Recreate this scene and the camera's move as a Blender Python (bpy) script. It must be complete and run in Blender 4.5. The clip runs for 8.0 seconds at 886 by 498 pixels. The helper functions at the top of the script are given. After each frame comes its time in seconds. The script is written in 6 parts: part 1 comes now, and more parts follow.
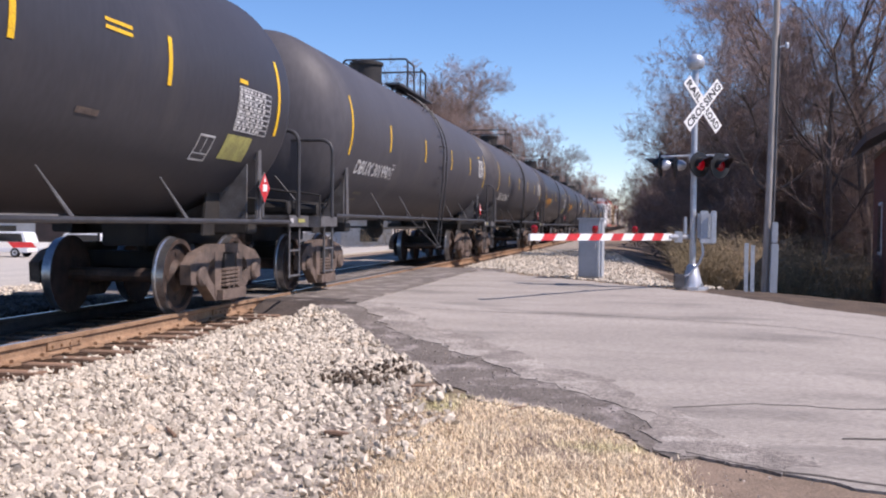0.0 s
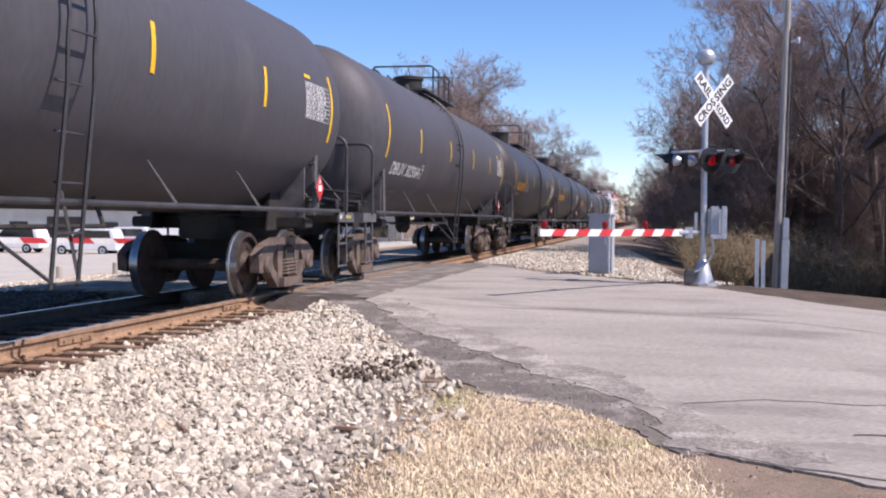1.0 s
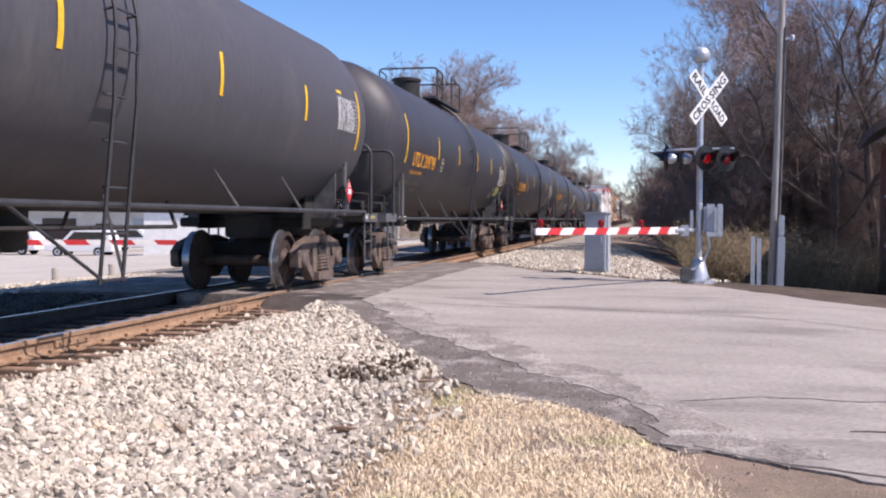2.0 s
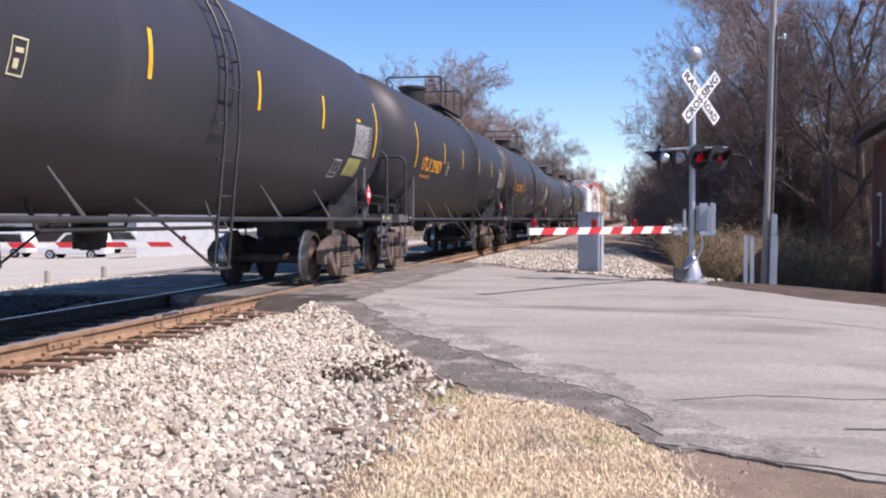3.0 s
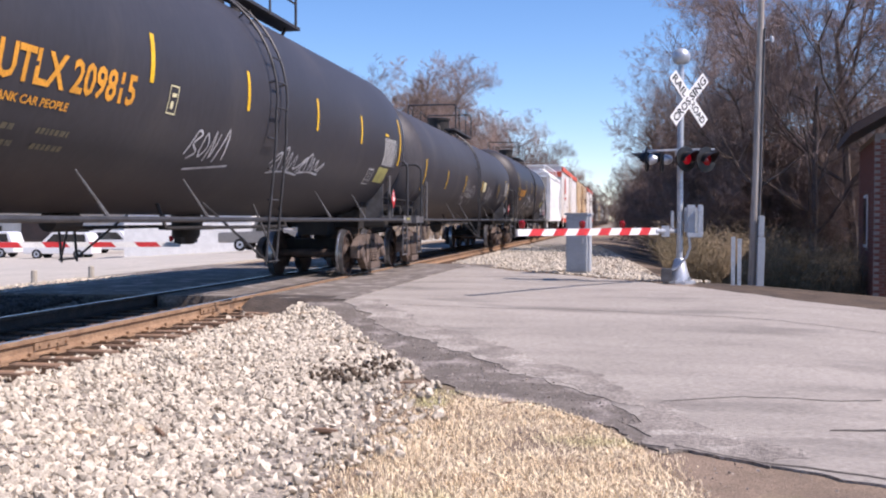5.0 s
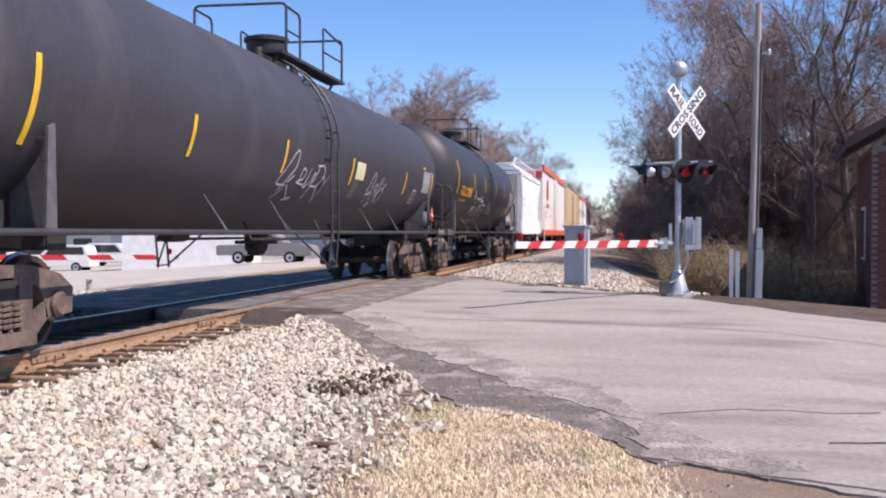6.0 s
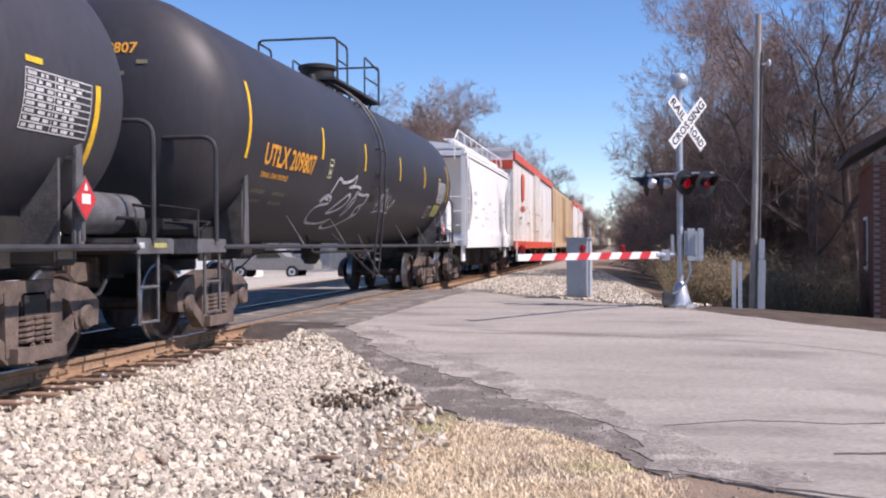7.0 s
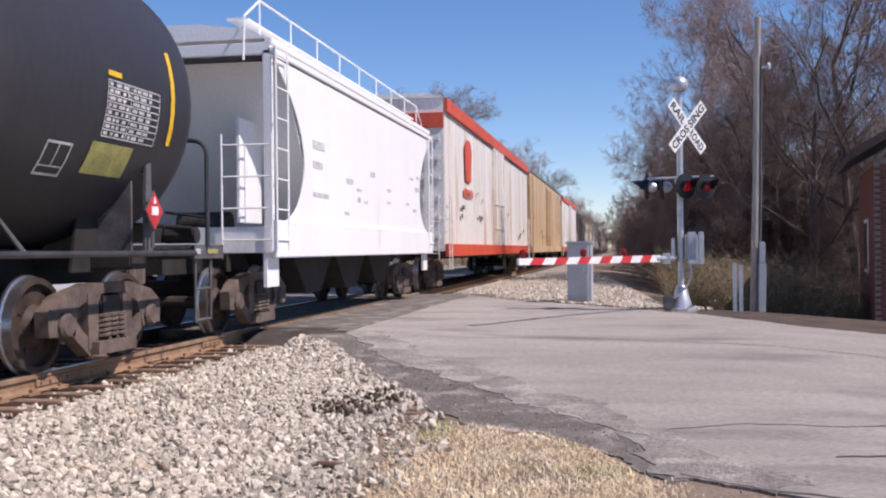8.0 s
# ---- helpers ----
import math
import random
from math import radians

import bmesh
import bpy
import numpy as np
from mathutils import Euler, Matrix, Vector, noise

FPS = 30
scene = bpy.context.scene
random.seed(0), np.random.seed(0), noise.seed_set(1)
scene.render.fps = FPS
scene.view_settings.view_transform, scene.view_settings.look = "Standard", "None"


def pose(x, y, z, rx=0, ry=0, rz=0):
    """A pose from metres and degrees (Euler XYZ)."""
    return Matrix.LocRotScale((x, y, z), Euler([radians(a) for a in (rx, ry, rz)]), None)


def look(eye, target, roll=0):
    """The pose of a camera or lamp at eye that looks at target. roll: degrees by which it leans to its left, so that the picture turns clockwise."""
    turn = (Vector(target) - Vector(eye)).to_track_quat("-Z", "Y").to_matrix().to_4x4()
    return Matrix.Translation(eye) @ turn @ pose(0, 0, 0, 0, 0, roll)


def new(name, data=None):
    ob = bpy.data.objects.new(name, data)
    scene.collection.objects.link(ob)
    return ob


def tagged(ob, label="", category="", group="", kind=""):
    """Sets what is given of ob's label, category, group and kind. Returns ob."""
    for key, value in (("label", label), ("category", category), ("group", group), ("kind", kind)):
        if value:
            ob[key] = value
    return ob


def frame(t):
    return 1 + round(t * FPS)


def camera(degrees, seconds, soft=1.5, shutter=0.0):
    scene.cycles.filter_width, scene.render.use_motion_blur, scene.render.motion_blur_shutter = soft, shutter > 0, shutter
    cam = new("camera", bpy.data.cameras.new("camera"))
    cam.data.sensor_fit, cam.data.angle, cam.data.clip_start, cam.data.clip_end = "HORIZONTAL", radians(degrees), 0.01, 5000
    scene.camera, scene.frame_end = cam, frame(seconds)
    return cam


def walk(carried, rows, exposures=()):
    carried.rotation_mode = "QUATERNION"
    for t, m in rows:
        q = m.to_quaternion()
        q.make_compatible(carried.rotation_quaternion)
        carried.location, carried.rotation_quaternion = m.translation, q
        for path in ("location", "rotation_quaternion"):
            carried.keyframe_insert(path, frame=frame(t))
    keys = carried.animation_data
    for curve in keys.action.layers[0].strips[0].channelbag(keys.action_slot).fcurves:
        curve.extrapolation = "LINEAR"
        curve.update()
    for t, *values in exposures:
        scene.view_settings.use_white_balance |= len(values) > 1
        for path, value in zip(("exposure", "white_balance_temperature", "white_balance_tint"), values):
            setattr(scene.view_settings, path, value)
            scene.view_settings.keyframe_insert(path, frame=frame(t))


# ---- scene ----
# World: rail heads at z = 0, the track runs along +y, centre line at x = TRACK.
TRACK = -6.3
EYE = 1.13
cam = camera(45.94, 8.0, soft=2.1)
PATH = [
    (0.0, 0, 0, EYE, 88.607, -0.606, 10.557),
    (0.5, 0, 0, EYE, 88.706, -0.624, 10.992),
    (1.0, 0, 0, EYE, 88.365, -0.600, 11.098),
    (1.5, 0, 0, EYE, 88.316, -0.446, 11.094),
    (3.0, 0, 0, EYE, 88.357, 0.062, 10.510),
    (3.5, 0, 0, EYE, 88.356, 0.157, 10.601),
    (4.0, 0, 0, EYE, 88.074, 0.115, 10.398),
    (4.5, 0, 0, EYE, 88.081, 0.180, 10.100),
    (5.0, 0, 0, EYE, 88.404, -0.109, 9.874),
    (6.5, 0, 0, EYE, 89.410, -0.002, 9.695),
    (7.0, 0, 0, EYE, 89.804, 0.361, 9.886),
    (7.5, 0, 0, EYE, 90.047, 0.660, 9.954),
    (8.0, 0, 0, EYE, 90.065, 0.653, 9.924),
]
walk(cam, [(t, pose(*p)) for t, *p in PATH], [(0.0, 0.40, 6430, 24), (0.5, 0.48, 6430, 24), (1.0, 0.52, 6430, 24), (5.0, 0.52, 6430, 24), (6.5, 0.5, 6430, 24), (7.0, 0.45, 6430, 24), (7.5, 0.38, 6430, 24), (8.0, 0.15, 6430, 24)])

# ---------------------------------------------------------------- light
SUN_AZ, SUN_EL = -12.0, 52.0   # degrees from +x towards +y, and above the horizon
sun_dir = Vector((math.cos(radians(SUN_AZ)) * math.cos(radians(SUN_EL)), math.sin(radians(SUN_AZ)) * math.cos(radians(SUN_EL)), math.sin(radians(SUN_EL))))
sun = new("sun", bpy.data.lights.new("sun", "SUN"))
sun.data.energy, sun.data.angle, sun.data.color = 4.6, radians(0.55), (1.0, 0.93, 0.82)
sun.matrix_world = look(sun_dir * 50, (0, 0, 0))
world = bpy.data.worlds.new("sky")
scene.world = world
world.use_nodes = True
wn, wl = world.node_tree.nodes, world.node_tree.links
sky = wn.new("ShaderNodeTexSky")
sky.sky_type, sky.sun_disc = "NISHITA", False
sky.sun_elevation, sky.sun_rotation = radians(SUN_EL), radians(90 - SUN_AZ)
sky.altitude, sky.air_density, sky.dust_density, sky.ozone_density = 1200, 1.0, 0.0, 3.5
hue = wn.new("ShaderNodeHueSaturation")
hue.inputs["Saturation"].default_value = 1.18
wl.new(sky.outputs[0], hue.inputs["Color"])
wl.new(hue.outputs[0], wn["Background"].inputs[0])
wn["Background"].inputs[1].default_value = 0.118


# ---------------------------------------------------------------- materials
def mat(name, a, b=None, rough=0.7, metal=0.0, scale=6.0, fine=60.0, fine_amount=0.25, bump=0.15, bump_scale=80.0, stain=None, stain_scale=1.3, stain_at=0.6, stretch=(1, 1, 1), spec=0.4, vary=0.0, island=0.0):
    """Two colours mixed by a coarse noise, a fine grain over them, stains and relief."""
    m = bpy.data.materials.new(name)
    m.use_nodes = True
    n, l = m.node_tree.nodes, m.node_tree.links
    p = n["Principled BSDF"]
    p.inputs["Roughness"].default_value, p.inputs["Metallic"].default_value, p.inputs["Specular IOR Level"].default_value = rough, metal, spec
    b = b or tuple(c * 0.75 for c in a)
    tex, mp = n.new("ShaderNodeTexCoord"), n.new("ShaderNodeMapping")
    mp.inputs["Scale"].default_value = stretch
    l.new(tex.outputs["Object"], mp.inputs["Vector"])

    def noise_node(size, detail=4.0):
        t = n.new("ShaderNodeTexNoise")
        t.inputs["Scale"].default_value, t.inputs["Detail"].default_value = size, detail
        l.new(mp.outputs[0], t.inputs["Vector"])
        return t

    def ramp(src, lo, hi):
        r = n.new("ShaderNodeMapRange")
        r.inputs[1].default_value, r.inputs[2].default_value = lo, hi
        l.new(src, r.inputs[0])
        return r.outputs[0]

    def mix(fac, x, y, kind="MIX"):
        k = n.new("ShaderNodeMix")
        k.data_type, k.blend_type = "RGBA", kind
        for sock, v in ((k.inputs[0], fac), (k.inputs[6], x), (k.inputs[7], y)):
            if isinstance(v, bpy.types.NodeSocket):
                l.new(v, sock)
            elif isinstance(v, (int, float)):
                sock.default_value = v
            else:
                sock.default_value = (*v, 1)
        return k.outputs[2]

    col = mix(ramp(noise_node(scale).outputs[0], 0.35, 0.65), a, b)
    if stain:
        col = mix(ramp(noise_node(stain_scale, 8).outputs[0], stain_at, stain_at + 0.12), col, stain)
    if fine_amount:
        f = ramp(noise_node(fine, 3).outputs[0], 0.3, 0.7)
        r = n.new("ShaderNodeMapRange")
        r.inputs[3].default_value, r.inputs[4].default_value = 1 - fine_amount, 1 + fine_amount
        l.new(f, r.inputs[0])
        h = n.new("ShaderNodeVectorMath")
        h.operation = "SCALE"
        l.new(col, h.inputs[0])
        l.new(r.outputs[0], h.inputs["Scale"])
        col = h.outputs[0]
    for amount, source in ((vary, "ob"), (island, "is")):
        if amount:
            src = n.new("ShaderNodeObjectInfo").outputs["Random"] if source == "ob" else n.new("ShaderNodeNewGeometry").outputs["Random Per Island"]
            r = n.new("ShaderNodeMapRange")
            r.inputs[3].default_value, r.inputs[4].default_value = 1 - amount, 1 + amount
            l.new(src, r.inputs[0])
            h = n.new("ShaderNodeVectorMath")
            h.operation = "SCALE"
            l.new(col, h.inputs[0])
            l.new(r.outputs[0], h.inputs["Scale"])
            col = h.outputs[0]
    l.new(col, p.inputs["Base Color"])
    if bump:
        bn = n.new("ShaderNodeBump")
        bn.inputs["Strength"].default_value, bn.inputs["Distance"].default_value = bump, 0.02
        l.new(noise_node(bump_scale, 5).outputs[0], bn.inputs["Height"])
        l.new(bn.outputs[0], p.inputs["Normal"])
    return m


def glow(name, colour, strength):
    m = bpy.data.materials.new(name)
    m.use_nodes = True
    p = m.node_tree.nodes["Principled BSDF"]
    p.inputs["Base Color"].default_value = (*colour, 1)
    p.inputs["Emission Color"].default_value, p.inputs["Emission Strength"].default_value = (*colour, 1), strength
    p.inputs["Roughness"].default_value = 0.2
    return m


TANK = mat("tank_paint", (0.037, 0.036, 0.042), (0.043, 0.041, 0.047), rough=0.50, spec=0.34, scale=0.8, fine=14, fine_amount=0.10, bump=0.03, bump_scale=5, stain=(0.054, 0.050, 0.053), stain_scale=0.7, stain_at=0.57, stretch=(1, 1, 0.35), vary=0.10)
TANKGREY = mat("dusty_dark_grey_tank_paint", (0.076, 0.073, 0.081), (0.067, 0.064, 0.071), rough=0.56, spec=0.30, scale=0.8, fine=14, fine_amount=0.10, bump=0.03, bump_scale=5, stain=(0.090, 0.085, 0.088), stain_scale=0.7, stain_at=0.58, stretch=(1, 1, 0.35), vary=0.08)
TANKMID = mat("worn_dark_grey_tank_paint", (0.052, 0.050, 0.057), (0.046, 0.044, 0.050), rough=0.54, spec=0.30, scale=0.8, fine=14, fine_amount=0.10, bump=0.03, bump_scale=5, stain=(0.066, 0.062, 0.065), stain_scale=0.7, stain_at=0.58, stretch=(1, 1, 0.35), vary=0.05)
WORNPRINT = mat("worn_grey_print", (0.42, 0.42, 0.43), (0.62, 0.62, 0.62), rough=0.6, scale=7, bump=0)
DIMPRINT = mat("dim_faded_print", (0.20, 0.17, 0.10), (0.13, 0.12, 0.09), rough=0.6, scale=9, bump=0)
UNDER = mat("underframe_paint", (0.020, 0.019, 0.019), (0.035, 0.031, 0.028), rough=0.7, scale=4, bump=0.2)
GREYSTEEL = mat("worn_grey_steel", (0.13, 0.13, 0.135), (0.08, 0.075, 0.075), rough=0.55, scale=5)
RODSTEEL = mat("handrail_steel", (0.055, 0.055, 0.06), (0.035, 0.034, 0.035), rough=0.5, scale=5)
TRUCK = mat("rusty_cast_steel", (0.17, 0.125, 0.10), (0.08, 0.062, 0.053), rough=0.8, scale=5, fine=40, bump=0.4)
WHEEL = mat("wheel_steel", (0.09, 0.06, 0.047), (0.04, 0.031, 0.028), rough=0.65, metal=0.2, scale=6)
TREAD = mat("polished_tread", (0.45, 0.45, 0.46), (0.30, 0.30, 0.31), rough=0.3, metal=0.9, bump=0)
YELLOW = mat("yellow_reflective_tape", (0.80, 0.50, 0.02), (0.68, 0.40, 0.02), rough=0.45, scale=8, bump=0)
WHITEMARK = mat("white_marking_paint", (0.62, 0.62, 0.60), (0.42, 0.42, 0.41), rough=0.6, scale=5, bump=0)
CHALK = mat("white_graffiti_paint", (0.60, 0.60, 0.61), (0.34, 0.34, 0.35), rough=0.6, scale=4, bump=0)
ORANGEMARK = mat("orange_marking_paint", (0.80, 0.36, 0.04), (0.62, 0.28, 0.03), rough=0.6, scale=5, bump=0)
PALEYELLOW = mat("faded_yellow_panel", (0.42, 0.40, 0.12), (0.30, 0.28, 0.10), rough=0.6, scale=6, bump=0)
PALENOTICE = mat("pale_notice_paint", (0.70, 0.66, 0.40), (0.60, 0.56, 0.34), rough=0.6, scale=6, bump=0)
RED = mat("red_paint", (0.62, 0.045, 0.05), (0.50, 0.035, 0.04), rough=0.5, scale=6, bump=0)
WHITE = mat("white_paint", (0.80, 0.80, 0.78), (0.70, 0.70, 0.68), rough=0.5, scale=3, bump=0.03)
HOPPERWHITE = mat("white_hopper_paint", (0.88, 0.88, 0.87), (0.83, 0.83, 0.81), rough=0.5, scale=1.2, fine_amount=0.08, stain=(0.60, 0.58, 0.55), stain_scale=1.1, stain_at=0.68, stretch=(1, 1, 0.3), bump=0.03)
REEFERWHITE = mat("aged_white_boxcar_paint", (0.78, 0.76, 0.72), (0.70, 0.66, 0.60), rough=0.55, scale=1.0, stain=(0.58, 0.44, 0.32), stain_scale=0.7, stain_at=0.57, stretch=(1, 1, 0.3), bump=0.05)
TAN = mat("tan_boxcar_paint", (0.60, 0.44, 0.26), (0.48, 0.33, 0.19), rough=0.6, scale=1.0, stain=(0.30, 0.20, 0.13), stain_scale=0.8, stain_at=0.62, stretch=(1, 1, 0.3))
DARKCAR = mat("dark_brown_boxcar_paint", (0.09, 0.06, 0.05), (0.06, 0.045, 0.04), rough=0.7, scale=1.2)
GREYCAR = mat("grey_hopper_paint", (0.42, 0.41, 0.38), (0.32, 0.30, 0.27), rough=0.6, scale=1.0, stain=(0.2, 0.15, 0.12), stain_scale=0.8, stain_at=0.62, stretch=(1, 1, 0.3))
ORANGERED = mat("orange_red_paint", (0.70, 0.10, 0.045), (0.56, 0.08, 0.04), rough=0.55, scale=2, bump=0)
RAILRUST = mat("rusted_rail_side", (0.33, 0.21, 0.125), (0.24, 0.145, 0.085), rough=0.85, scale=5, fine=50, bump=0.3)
# darker copy of the rail side, with the train's shade in its colour
SHADEDRAIL = mat("shaded_rail_side", (0.07, 0.055, 0.045), (0.04, 0.034, 0.03), rough=0.8, scale=5, fine=50, bump=0.2)
RAILHEAD = mat("rail_head_steel", (0.50, 0.48, 0.47), (0.40, 0.37, 0.35), rough=0.30, metal=0.85, scale=3, stretch=(1, 0.2, 1), bump=0.03)
TIE = mat("weathered_tie_wood", (0.26, 0.165, 0.11), (0.13, 0.085, 0.06), rough=0.9, scale=7, fine=50, stretch=(0.25, 1, 1), bump=0.6, vary=0.25)
BALLAST = mat("ballast_bed", (0.36, 0.32, 0.27), (0.22, 0.19, 0.16), rough=0.95, scale=9, fine=40, fine_amount=0.5, bump=1.0, bump_scale=30)
# oil stain and the train's shade, both put into the ballast colour
OILSHADESTONE = mat("oily_shaded_ballast", (0.085, 0.072, 0.060), (0.05, 0.043, 0.038), rough=0.9, scale=10, fine=60, island=0.4, bump=0.3)
STONE = mat("limestone_ballast", (0.58, 0.515, 0.415), (0.465, 0.41, 0.33), rough=0.9, scale=14, fine=60, island=0.34, bump=0.3, stain=(0.50, 0.38, 0.26), stain_scale=2.2, stain_at=0.62)
ASPHALT = mat("sun_bleached_asphalt", (0.37, 0.335, 0.295), (0.31, 0.28, 0.246), rough=0.92, scale=1.1, fine=38, fine_amount=0.26, bump=0.7, bump_scale=70, stain=(0.235, 0.212, 0.188), stain_scale=0.7, stain_at=0.54, stretch=(0.5, 1.5, 1))
WORN = mat("worn_asphalt_edge", (0.30, 0.268, 0.235), (0.215, 0.19, 0.168), rough=0.95, scale=3.0, fine=30, fine_amount=0.4, bump=0.9, bump_scale=45, stain=(0.38, 0.345, 0.305), stain_scale=2.6, stain_at=0.5)
PATCH = mat("dark_asphalt_patch", (0.19, 0.166, 0.143), (0.125, 0.107, 0.092), rough=0.9, scale=2.0, fine=30, fine_amount=0.4, bump=0.9, bump_scale=45, stain=(0.30, 0.265, 0.24), stain_scale=2.4, stain_at=0.52)
DARKSOIL = mat("dark_oily_soil", (0.080, 0.064, 0.054), (0.05, 0.041, 0.036), rough=0.95, scale=4, fine=45, fine_amount=0.4, bump=0.9, bump_scale=40)
GRIT = mat("dusty_grit", (0.40, 0.35, 0.30), (0.24, 0.21, 0.19), rough=0.95, scale=9, island=0.5)
SOIL = mat("dry_soil", (0.25, 0.185, 0.135), (0.185, 0.138, 0.10), rough=0.95, scale=3, fine=70, fine_amount=0.35, bump=0.6, bump_scale=60, stain=(0.16, 0.15, 0.07), stain_scale=0.9, stain_at=0.60)
LEAFLITTER = mat("leaf_litter", (0.105, 0.075, 0.052), (0.055, 0.041, 0.030), rough=0.95, scale=2, fine=50, fine_amount=0.45, bump=0.7, bump_scale=40)
STRAW = mat("dry_grass", (0.88, 0.75, 0.53), (0.78, 0.63, 0.42), rough=0.8, scale=2.0, fine_amount=0, bump=0, island=0.4, stain=(0.54, 0.51, 0.24), stain_scale=0.9, stain_at=0.58)
CONCRETE = mat("pale_concrete", (0.48, 0.44, 0.38), (0.39, 0.36, 0.31), rough=0.9, scale=0.7, fine=60, bump=0.2)
SIDING = mat("off_white_siding", (0.62, 0.60, 0.56), (0.52, 0.50, 0.46), rough=0.8, scale=1)
BARK = mat("grey_brown_bark", (0.20, 0.155, 0.13), (0.12, 0.093, 0.08), rough=0.95, scale=5, fine=30, stretch=(1, 1, 0.3), bump=0.6, vary=0.2)
TWIG = mat("bare_twigs", (0.31, 0.225, 0.19), (0.215, 0.155, 0.13), rough=0.95, scale=1.0, fine_amount=0, bump=0, vary=0.3)
BRUSH = mat("dry_brush", (0.31, 0.23, 0.145), (0.15, 0.12, 0.07), rough=0.95, scale=0.5, fine_amount=0, bump=0, island=0.5)
GALV = mat("galvanised_steel", (0.55, 0.57, 0.60), (0.44, 0.46, 0.49), rough=0.42, metal=0.5, scale=9, bump=0.05)
CABINET = mat("grey_cabinet_paint", (0.42, 0.45, 0.48), (0.37, 0.40, 0.43), rough=0.5, scale=3, bump=0.02)
BLACK = mat("black_enamel", (0.012, 0.012, 0.013), (0.02, 0.02, 0.02), rough=0.45, scale=8, bump=0.02)
POLEWOOD = mat("weathered_pole_wood", (0.46, 0.41, 0.36), (0.32, 0.28, 0.245), rough=0.9, scale=8, fine=40, stretch=(1, 1, 0.08), bump=0.5)
BRICK = mat("red_brick", (0.22, 0.085, 0.06), (0.16, 0.06, 0.045), rough=0.9, scale=6, fine=40, bump=0.3, vary=0.2)
MORTAR = mat("mortar", (0.30, 0.26, 0.23), rough=0.95)
ROOFING = mat("brown_roof_shingle", (0.10, 0.07, 0.06), (0.07, 0.05, 0.045), rough=0.9, scale=5)
LENS = glow("lit_red_lens", (0.30, 0.004, 0.010), 0.28)
DARKLENS = glow("dim_red_lens", (0.20, 0.004, 0.008), 0.10)
GLASS = mat("dark_car_glass", (0.02, 0.022, 0.025), rough=0.08, bump=0, fine_amount=0, spec=0.6)
RUBBER = mat("tyre_rubber", (0.02, 0.02, 0.02), rough=0.85)
CARWHITE = mat("white_car_paint", (0.80, 0.80, 0.80), (0.76, 0.76, 0.76), rough=0.25, bump=0, fine_amount=0)
CARGREY = mat("grey_car_paint", (0.26, 0.25, 0.24), (0.23, 0.22, 0.21), rough=0.3, bump=0, fine_amount=0)


# ---------------------------------------------------------------- mesh helpers
def box(bm, c, s, m=None):
    vs = [bm.verts.new((Vector((c[0] + s[0] * i, c[1] + s[1] * j, c[2] + s[2] * k)))) for i in (-0.5, 0.5) for j in (-0.5, 0.5) for k in (-0.5, 0.5)]
    if m is not None:
        for v in vs:
            v.co = m @ v.co
    for f in ((0, 1, 3, 2), (4, 6, 7, 5), (0, 4, 5, 1), (2, 3, 7, 6), (0, 2, 6, 4), (1, 5, 7, 3)):
        bm.faces.new([vs[i] for i in f])
    return vs


def tube(bm, pts, r, n=8, close=True):
    """A round bar along points; r is one radius or one for each point."""
    pts = [Vector(p) for p in pts]
    rs = r if isinstance(r, (list, tuple)) else [r] * len(pts)
    rings, side = [], None
    for i, p in enumerate(pts):
        d = (pts[min(i + 1, len(pts) - 1)] - pts[max(i - 1, 0)]).normalized()
        if side is None:
            side = d.orthogonal().normalized()
        side = (side - d * side.dot(d)).normalized()
        up = d.cross(side)
        rings.append([bm.verts.new(p + (side * math.cos(2 * math.pi * k / n) + up * math.sin(2 * math.pi * k / n)) * rs[i]) for k in range(n)])
    for a, b in zip(rings, rings[1:]):
        for k in range(n):
            bm.faces.new((a[k], a[(k + 1) % n], b[(k + 1) % n], b[k]))
    if close:
        bm.faces.new(rings[0][::-1])
        bm.faces.new(rings[-1])


def arc_bend(a, corner, b, r, n=5):
    """The rounded corner of a bent bar, from a to b by way of corner."""
    a, corner, b = Vector(a), Vector(corner), Vector(b)
    p, q = corner + (a - corner).normalized() * r, corner + (b - corner).normalized() * r
    return [tuple((1 - t) ** 2 * p + 2 * t * (1 - t) * corner + t * t * q) for t in [k / n for k in range(n + 1)]]


def lathe(bm, profile, n=24, axis="y", at=(0, 0, 0)):
    """A turned body: profile of (along, radius)."""
    rings = []
    for h, r in profile:
        ring = []
        for k in range(n):
            c, s = math.cos(2 * math.pi * k / n) * r, math.sin(2 * math.pi * k / n) * r
            p = {"x": (h, c, s), "y": (s, h, c), "z": (c, s, h)}[axis]
            ring.append(bm.verts.new(Vector(p) + Vector(at)))
        rings.append(ring)
    for a, b in zip(rings, rings[1:]):
        for k in range(n):
            bm.faces.new((a[k], b[k], b[(k + 1) % n], a[(k + 1) % n]))
    bm.faces.new(rings[0])
    bm.faces.new(rings[-1][::-1])


def prism(bm, poly, m, depth):
    """A plate: a flat outline in its own x, y, laid by m, thickened along its z."""
    a = [bm.verts.new(m @ Vector((x, y, 0))) for x, y in poly]
    b = [bm.verts.new(m @ Vector((x, y, depth))) for x, y in poly]
    n = len(poly)
    bm.faces.new(a[::-1])
    bm.faces.new(b)
    for k in range(n):
        bm.faces.new((a[k], a[(k + 1) % n], b[(k + 1) % n], b[k]))


SIDE = Matrix(((0, 0, 1, 0), (1, 0, 0, 0), (0, 1, 0, 0), (0, 0, 0, 1)))  # drawing x -> +y, drawing y -> up, thickness -> +x


